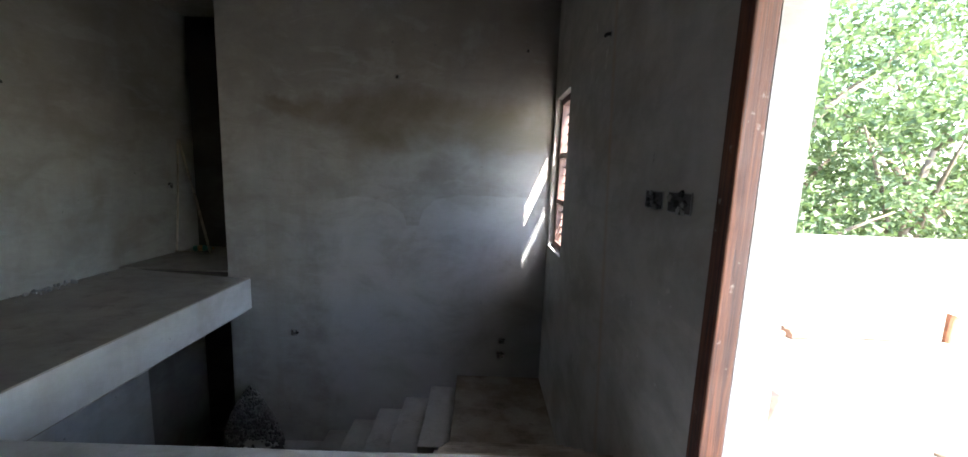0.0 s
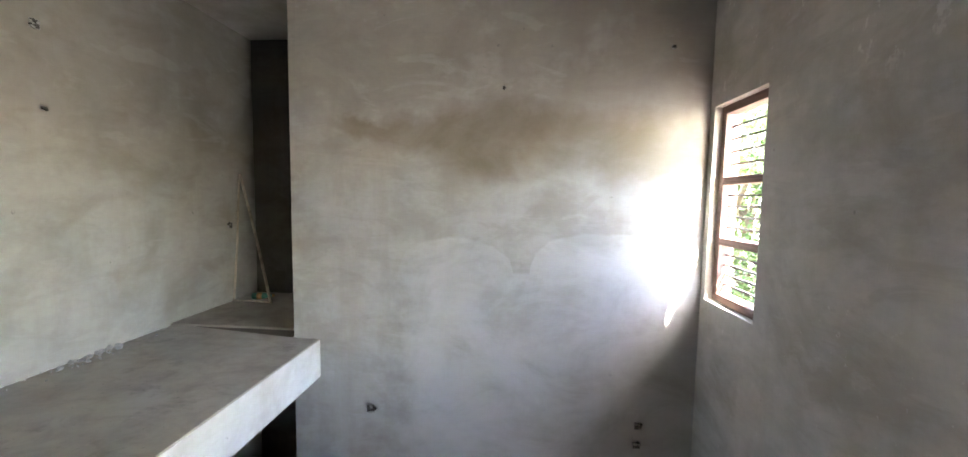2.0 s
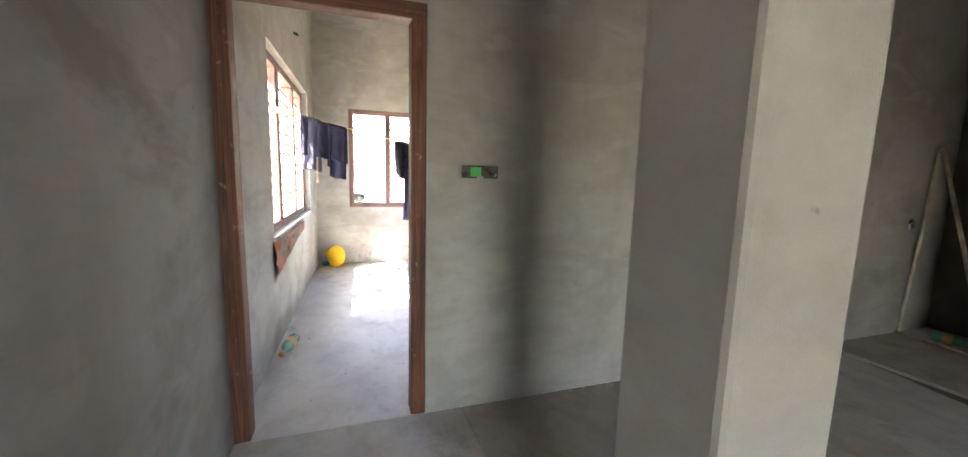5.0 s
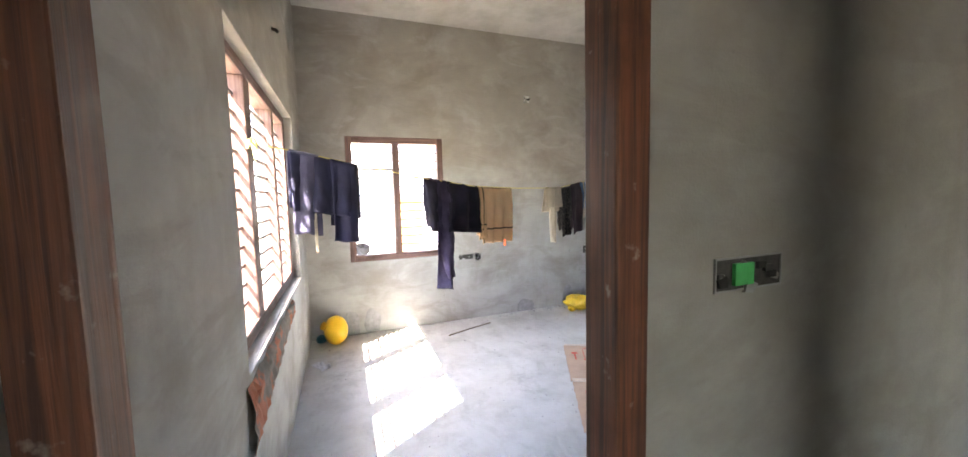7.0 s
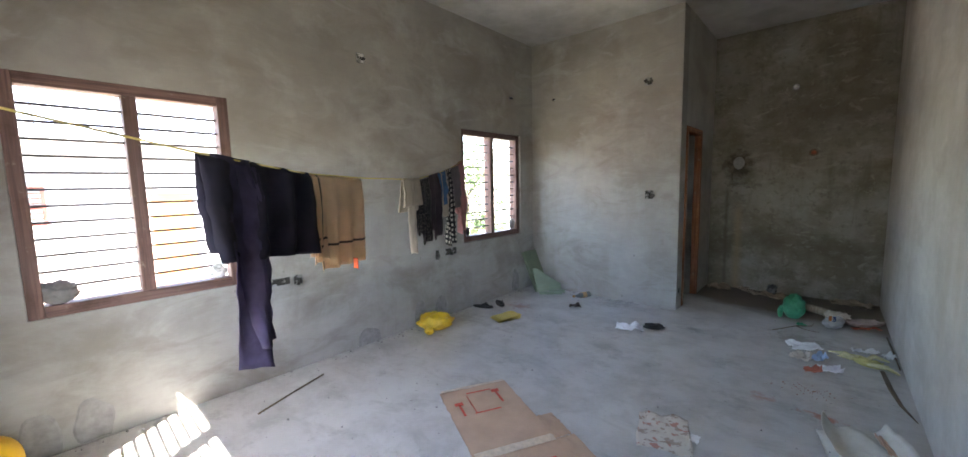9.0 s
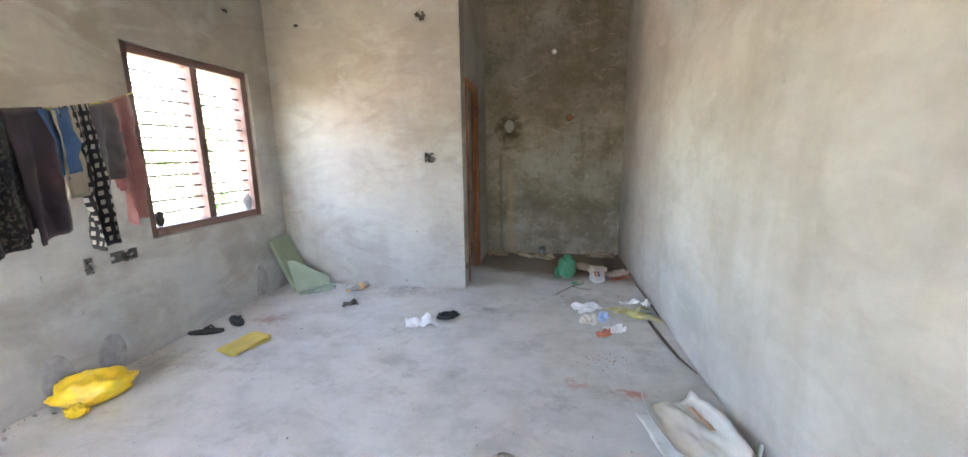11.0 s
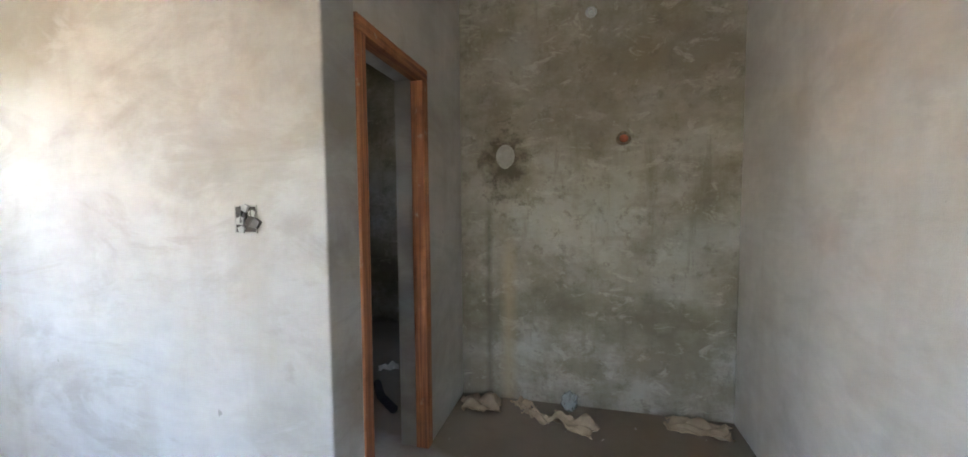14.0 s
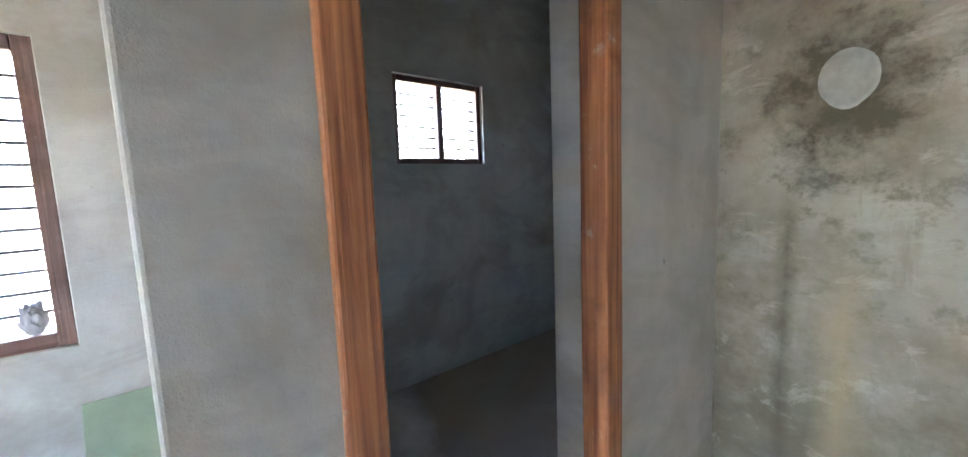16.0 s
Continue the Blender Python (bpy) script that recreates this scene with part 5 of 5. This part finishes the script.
def tri_board(name, pts, th, m, label, group="green boards"):
    bm = bmesh.new()
    lo = [bm.verts.new((x, y, 0)) for x, y in pts]
    hi = [bm.verts.new((x, y, th)) for x, y in pts]
    bm.faces.new(lo[::-1])
    bm.faces.new(hi)
    for i in range(len(pts)):
        bm.faces.new([lo[i], lo[(i + 1) % len(pts)], hi[(i + 1) % len(pts)], hi[i]])
    ob = part(name, bm, GREEN_BOARD)
    ob.matrix_world = m
    return tagged(ob, label, "board", group)


tri_board("broken_board", ((0, 0), (0.33, 0.0), (0.335, 0.07), (0.2, 0.19), (0.06, 0.325), (0.0, 0.335)), 0.012, pose(-3.41, 4.9, 0.016, 64, -6, 48), "broken triangular offcut of pale green board")
tri_board("board_offcut", ((0, 0), (0.3, 0), (0.3, 0.1), (0, 0.1)), 0.015, pose(-3.36, 4.87, 0.001, 0, 0, 38), "flat strip of pale green board on the floor")
tri_board("board_offcut", ((0, 0), (0.2, 0), (0.22, 0.08), (0, 0.1)), 0.012, pose(-3.26, 4.97, 0.018, 6, 0, 42), "flat strip of pale green board on the floor")


def bottle(name, label, at, turn, mat, length=0.24, r=0.035):
    o = thing(name, label, "bottle", at=(at[0], at[1], 0))
    prof = [(0.0, 0.6), (0.01, 0.95), (0.03, 1.0), (0.55, 1.0), (0.62, 0.9), (0.72, 0.62), (0.82, 0.42), (0.9, 0.36), (1.0, 0.36)]
    bm = tube([(p * length, 0, r) for p, q in prof], [r * q for p, q in prof], 18)
    ob = part("body", bm, mat, None, "", True)
    ob.matrix_world = pose(at[0], at[1], 0.001, 0, 0, turn)
    hold(o, ob)
    bm = tube([(length * 0.97, 0, r), (length * 1.07, 0, r)], r * 0.45, 14)
    ob = part("cap", bm, simple("bottle_cap", (0.5, 0.3, 0.12), 0.5), None, "", True)
    ob.matrix_world = pose(at[0], at[1], 0.001, 0, 0, turn)
    hold(o, ob)
    bm = tube([(length * 0.25, 0, r), (length * 0.5, 0, r)], r * 1.02, 18)
    ob = part("bottle_label", bm, simple("tan_label", (0.55, 0.35, 0.18), 0.7), None, "", True)
    ob.matrix_world = pose(at[0], at[1], 0.001, 0, 0, turn)
    hold(o, ob)
    return o


bottle("glass_bottle", "clear glass bottle lying on its side", (-2.79, 5.18), 244, CLEAR)
bottle("plastic_bottle", "teal-tinted clear plastic bottle lying down", (-1.02, 0.02), 350, simple("teal_plastic", (0.35, 0.68, 0.68), 0.2, 0.1, 10, 0.05, Transmission_Weight=0.6), 0.26, 0.04)
sheet("foil_wrapper", "crumpled silver foil wrapper", "wrapper", (-2.98, 0.1), 0.1, 0.22, -60, simple("foil", (0.6, 0.62, 0.66), 0.35, 0.2, 20, 0.3, Metallic=0.6), 111, 0.05, 0.3)


def sandal(at, turn):
    o = thing("sandal", "black rubber flip-flop sandal", "sandal", "pair of sandals", at=(at[0], at[1], 0))
    bm = bmesh.new()
    ring = []
    for i in range(28):
        a = 2 * math.pi * i / 28
        ring.append((0.13 * math.cos(a), 0.045 * math.sin(a) * (1 + 0.2 * math.cos(a))))
    lo = [bm.verts.new((x, y, 0)) for x, y in ring]
    hi = [bm.verts.new((x, y, 0.018)) for x, y in ring]
    bm.faces.new(lo[::-1])
    bm.faces.new(hi)
    for i in range(28):
        bm.faces.new([lo[i], lo[(i + 1) % 28], hi[(i + 1) % 28], hi[i]])
    ob = part("sole", bm, RUBBER)
    ob.matrix_world = pose(*at, 0.001, 0, 0, turn)
    hold(o, ob)
    for sgn in (-1, 1):
        ob = part("strap", tube([(0.075, 0, 0.02), (0.03, sgn * 0.025, 0.05), (-0.03, sgn * 0.045, 0.02)], [0.006, 0.009, 0.007], 7), RUBBER, None, "", True)
        ob.matrix_world = pose(*at, 0.001, 0, 0, turn)
        hold(o, ob)
    return o


sandal((-3.6, 4.0), 20)
sandal((-3.52, 4.22), -35)
strip("iron_rod", "thin bent binding wire on the floor", "wire", [(-3.45, 1.9, 0.006), (-3.35, 1.62, 0.008), (-3.25, 1.35, 0.006)], 0.006, TWIG, 1.0)
# bits of grit, plaster and paper, too many to count
rng = random.Random(7)
bm = bmesh.new()


def crumb(bm, x, y, z, r):
    m = Matrix.Translation((x, y, z + r * 0.35)) @ Euler((rng.random() * 6, rng.random() * 6, rng.random() * 6)).to_matrix().to_4x4() @ Matrix.Diagonal((r, r * (0.5 + rng.random() * 0.6), r * 0.5, 1))
    bmesh.ops.create_icosphere(bm, subdivisions=1, radius=1, matrix=m)


for _ in range(330):
    a = rng.random()
    if a < 0.35:
        crumb(bm, rng.uniform(-3.6, -0.1), rng.uniform(0.1, 6.6), 0, rng.uniform(0.003, 0.01))
    elif a < 0.6:
        crumb(bm, RW + abs(rng.gauss(0.02, 0.06)) + 0.01, rng.uniform(0.1, 5.1), 0, rng.uniform(0.004, 0.014))
    elif a < 0.8:
        crumb(bm, rng.uniform(-3.2, -2.2), RN - abs(rng.gauss(0.02, 0.09)) - 0.01, 0, rng.uniform(0.004, 0.013))
    else:
        crumb(bm, rng.gauss(-2.35, 0.09), RN - abs(rng.gauss(0.03, 0.03)) - 0.01, 0, rng.uniform(0.004, 0.009))
tagged(part("floor_grit", bm, PATCH), "scattered plaster crumbs and grit on the floor", "grit", kind="stuff")
bm = bmesh.new()
for _ in range(60):
    crumb(bm, rng.gauss(-0.55, 0.1), rng.gauss(3.95, 0.06), 0, rng.uniform(0.002, 0.006))
tagged(part("brick_dust", bm, BRICK), "crushed red brick crumbs on the floor", "grit", kind="stuff")

# bathroom
strip("floor_pipe", "short dark pipe on the bathroom floor", "pipe", [(-2.42, 6.72, 0.03), (-2.3, 6.55, 0.03), (-2.12, 6.4, 0.03)], 0.03, RUBBER, 1.0)
sheet("paper_scrap", "torn grey paper on the bathroom floor", "paper", (-2.5, 7.05), 0.18, 0.12, 30, PAPER, 131, 0.06, 0.3)

# clutter on the window sills
for x, y, z, sz, mt, lb, sd in ((RW - 0.03, 0.55, 0.858, (0.04, 0.075, 0.12), fabric("grey_rag", (0.3, 0.29, 0.29)), "grey rag stuffed between the window bars", 3), (RW - 0.03, 1.33, 0.858, (0.03, 0.05, 0.09), WHITE_FILM, "crushed white cup on the window sill", 5),
                                (RW - 0.06, 4.83, 0.868, (0.03, 0.04, 0.13), fabric("dark_rag", (0.26, 0.255, 0.26)), "dark rag on the window sill", 7), (RW - 0.06, 3.94, 0.868, (0.025, 0.03, 0.1), RUBBER, "black plastic scrap on the window sill", 9)):
    lump("sill_clutter", lb, "rag", (x, y, z), sz, mt, sd, 0.4)

# ---- hall things ----
o = thing("trestle", "A-shaped trestle of weathered poles leaning in the corner", "trestle", at=(0.375, 4.85, 0.022))
for nm, a, b, r in (("pole", (0.145, 4.86, 0.03), (0.137, 5.03, 1.6), 0.012), ("pole", (0.66, 4.8, 0.035), (0.15, 5.03, 1.6), 0.016), ("bottom_rail", (0.135, 4.85, 0.04), (0.68, 4.79, 0.04), 0.011)):
    hold(o, part(nm, tube([a, tuple((p + q) / 2 + 0.006 for p, q in zip(a, b)), b], r, 8), POLE, None, "", True))
bottle("green_bottle", "green plastic bottle lying by the trestle", (0.3, 4.98), 15, simple("green_bottle_plastic", (0.12, 0.33, 0.27), 0.3, 0.15, 10, 0.05), 0.24, 0.04)
bpy.data.objects["green_bottle"].location.z = 0.022
bm = bmesh.new()
for _ in range(90):
    crumb(bm, WX + 0.02 + abs(rng.gauss(0, 0.07)), rng.gauss(3.15, 0.16), 0, rng.uniform(0.006, 0.035) * (1 if rng.random() < 0.3 else 0.5))
tagged(part("rubble", bm, PATCH), "small heap of broken plaster rubble", "rubble", kind="stuff")
bm = bmesh.new()
for _ in range(160):
    a = rng.random()
    crumb(bm, rng.uniform(0.3, 4.8) if a < 0.5 else WX + 0.01 + abs(rng.gauss(0, 0.03)), rng.uniform(0.0, 0.95) if a < 0.5 else rng.uniform(0.9, 4.8), 0, rng.uniform(0.003, 0.01))
tagged(part("hall_grit", bm, FLOOR_HALL), "loose grit and dust on the hall floor", "grit", kind="stuff")
# gravel heap on the lower landing
bm = bmesh.new()
for _ in range(900):
    a, q = rng.random() * 6.283, math.sqrt(rng.random())
    r = q * 0.36
    x, y = max(1.6, 1.86 + r * math.cos(a)), 3.58 + r * math.sin(a) * 0.55
    crumb(bm, x, min(y, HN - 0.03), LZ - 6 * 0.155 + 0.85 * (1 - q) ** 0.6 - 0.03, rng.uniform(0.015, 0.035))
tagged(part("gravel_heap", bm, simple("dark_gravel", (0.13, 0.12, 0.115), 0.95, 0.4, 20)), "heap of dark gravel on the lower landing", "gravel", kind="stuff")

# ---- outdoors ----
LEAF = Nodes("leaves")
LEAF = LEAF.done(LEAF.mix(LEAF.ramp(LEAF.geo.outputs["Random Per Island"], (0.0, 0.0), (1.0, 1.0)), (0.038, 0.072, 0.026), (0.095, 0.135, 0.058)), 0.55)
see_through(LEAF, 0.32, (0.11, 0.165, 0.055))
BARK = simple("bark", (0.13, 0.1, 0.07), 0.95, 0.35, 8, 0.5)


def tree(name, at, height, spread, seed, label, leaf=0.14, clumps=210, per=44):
    """A tapered trunk with limbs, and a crown of many small leaves in uneven clumps."""
    rng = random.Random(seed)
    root = thing(name, label, "tree", "trees round the house")
    bm = bmesh.new()
    tips = []
    trunk = [Vector((0.12 * math.sin(i * 0.9 + seed), 0.1 * math.cos(i * 1.1 + seed), height * 0.62 * i / 6)) for i in range(7)]
    bm = tube(trunk, [0.2 * (1 - 0.75 * i / 6) for i in range(7)], 9)
    part("trunk", bm, BARK, root, "", True)
    for i in range(8):
        a = i * 2.4 + seed
        b0 = trunk[2 + i % 5]
        tip = b0 + Vector((math.cos(a) * spread * 0.75, math.sin(a) * spread * 0.75, height * (0.12 + 0.22 * rng.random())))
        mid = (b0 + tip) / 2 + Vector((0, 0, 0.25))
        part("limb", tube([b0, mid, tip], [0.07, 0.045, 0.015], 6), BARK, root, "", True)
        tips += [mid, tip]
    verts, faces = [], []
    for c in range(clumps):
        if rng.random() < 0.35:
            p = rng.choice(tips) + Vector((rng.gauss(0, 0.5), rng.gauss(0, 0.5), rng.gauss(0, 0.4)))
        else:
            a, q = rng.random() * 6.283, rng.random() ** 0.4
            zz = rng.uniform(0.12, 1.0)
            wid = spread * (0.55 + 0.55 * math.sin(zz * 3.0)) * (0.8 + 0.4 * noise.noise(Vector((math.cos(a), math.sin(a), zz * 2 + seed))))
            p = Vector((math.cos(a) * wid * q, math.sin(a) * wid * q, height * zz))
        size = rng.uniform(0.25, 0.5)
        for _ in range(per):
            d = Vector((rng.gauss(0, 1), rng.gauss(0, 1), rng.gauss(0, 0.6)))
            q = p + d * size * 0.6
            m = Euler((rng.gauss(0, 0.7), rng.gauss(0, 0.7), rng.random() * 6.283)).to_matrix()
            l, w = leaf * rng.uniform(0.6, 1.2), leaf * rng.uniform(0.25, 0.4)
            k = len(verts)
            for u, v, h in ((0, 0, 0), (0.5, 1, 0.12), (1, 0, 0), (0.5, -1, 0.12)):
                verts.append(q + m @ Vector(((u - 0.5) * l, v * w, h * l)))
            faces.append((k, k + 1, k + 2, k + 3))
    me = bpy.data.meshes.new("crown")
    me.from_pydata([tuple(v) for v in verts], [], faces)
    me.materials.append(LEAF)
    crown = new("crown", me)
    crown.parent = root
    root.location = at
    return root


t1 = tree("tree", (9.5, 6.6, LOW - 0.12), 7.6, 2.6, 3, "leafy broad tree behind the terrace")
t2 = tree("tree", (13.2, 7.2, LOW - 0.12), 8.6, 2.9, 8, "leafy broad tree behind the terrace")
for i, (x, y, s, r) in enumerate(((7.6, 8.4, 1.0, 40), (11.4, 9.2, 1.1, 160), (15.8, 9.5, 1.1, 200), (18.8, 8.8, 1.0, 90), (10.2, 12.0, 1.25, 30), (14.0, 12.5, 1.3, 250), (18.5, 12.0, 1.3, 10), (6.5, 13.0, 1.25, 130),
                                  (-13.5, 8.2, 0.8, 20), (-16.5, 11.0, 0.95, 310), (-13.0, 13.5, 0.9, 80), (-18.5, 8.2, 0.9, 210), (-9.3, -5.6, 0.62, 70), (-12.5, -5.2, 0.85, 190), (-3.5, -13.0, 0.8, 300), (-15.5, -11.0, 1.0, 15))):
    c = copy_thing((t1, t2)[i % 2], pose(x, y, LOW - 0.12, 0, 0, r) @ Matrix.Scale(s, 4))
    c.scale = (s, s, s)
    if x < 0:
        tagged(c, "leafy tree beyond the barred windows")

# neighbour's house to the west
o = thing("neighbour_house", "white rendered neighbour house with blue tiled roof", "house")
HOUSE = simple("white_render", (0.8, 0.79, 0.76), 0.9, 0.06, 2)
ORANGE = simple("orange_paint", (0.7, 0.32, 0.1), 0.8, 0.12, 3)
ROOF = simple("blue_grey_tiles", (0.3, 0.33, 0.4), 0.7, 0.2, 4)
hx = -9.6
box("wall", hx - 6, hx, -1.2, 3.0, LOW - 0.12, 2.5, HOUSE, o)
for i in range(28):
    y = -1.6 + i * 0.18
    bm = tube([(hx + 0.5, y, 2.38), (hx - 3.2, y, 4.3)], 0.085, 6)
    part("roof_rib", bm, ROOF, o)
box("fascia", hx + 0.42, hx + 0.5, -1.7, 3.4, 2.26, 2.42, HOUSE, o)
win = part("window", box_bm(hx - 0.01, hx + 0.04, -0.05, 0.65, 1.0, 1.6), simple("red_window_frame", (0.35, 0.1, 0.07)), o)
for i in range(7):
    part("slat", box_bm(hx + 0.041, hx + 0.06, 0.0, 0.6, 1.04 + i * 0.078, 1.09 + i * 0.078), simple("grey_slat", (0.25, 0.27, 0.28)) if i == 0 else bpy.data.materials["grey_slat"], win)
box("pilaster", hx - 0.02, hx + 0.1, 1.9, 2.5, LOW, 1.45, ORANGE, o)
box("ledge", hx, hx + 0.25, -1.2, 3.0, -0.4, -0.25, ORANGE, o)
box("door_panel", hx - 0.01, hx + 0.03, 0.3, 1.2, -2.0, -0.6, simple("red_door", (0.32, 0.12, 0.09)), o)

# terrace clutter
BLOCK = simple("laterite_block", (0.17, 0.1, 0.07), 0.98, 0.35, 14, 0.6)
for x, y, z, tn, s in ((6.16, 1.5, -0.08, 12, 1), (6.58, 2.12, -0.08, -6, 2), (6.78, 2.42, -0.08, 20, 3)):
    ob = part("laterite_block", box_bm(-0.19, 0.19, -0.1, 0.1, 0, 0.19, 0.012, 0.012, s), BLOCK)
    ob.matrix_world = pose(x, y, z, 0, 0, tn)
    tagged(ob, "rough brown laterite building block", "block", "laterite blocks")
ob = part("broken_kerb", box_bm(7.3, 8.7, 2.72, 2.86, -0.08, 0.02, 0.015, 0.03, 5), BLOCK)
tagged(ob, "broken strip of mortar along the parapet", "mortar strip")
ob = part("rusty_pipe", tube([(8.8, 2.76, -0.08), (8.805, 2.76, 0.14), (8.82, 2.76, 0.18)], [0.03, 0.035, 0.045], 9), simple("rust", (0.16, 0.065, 0.03), 0.9, 0.3, 20))
tagged(ob, "short rusty pipe standing on the terrace", "pipe")
strip("stick", "thin bent stick on the terrace", "stick", [(6.9, 1.2, -0.07), (7.05, 1.1, -0.065), (7.2, 1.12, -0.07)], 0.01, TWIG, 1.0)
o = thing("plank_stack", "small stack of weathered planks on the terrace", "plank stack", at=(8.55, 2.0, -0.08))
for i in range(4):
    ob = part("plank", box_bm(-0.22, 0.22, -0.09, 0.09, 0, 0.03, 0.004, 0.004, i), TWIG)
    ob.matrix_world = pose(8.55 + 0.02 * (i % 2), 2.0, -0.08 + 0.045 * i, 0, 0, 15 + 4 * i)
    hold(o, ob)
    if i < 3:
        for dx in (-0.15, 0.15):
            ob = part("batten", box_bm(dx - 0.02, dx + 0.02, -0.085, 0.085, 0.03, 0.045), TWIG)
            ob.matrix_world = pose(8.55, 2.0, -0.08 + 0.045 * i, 0, 0, 15 + 4 * i)
            hold(o, ob)
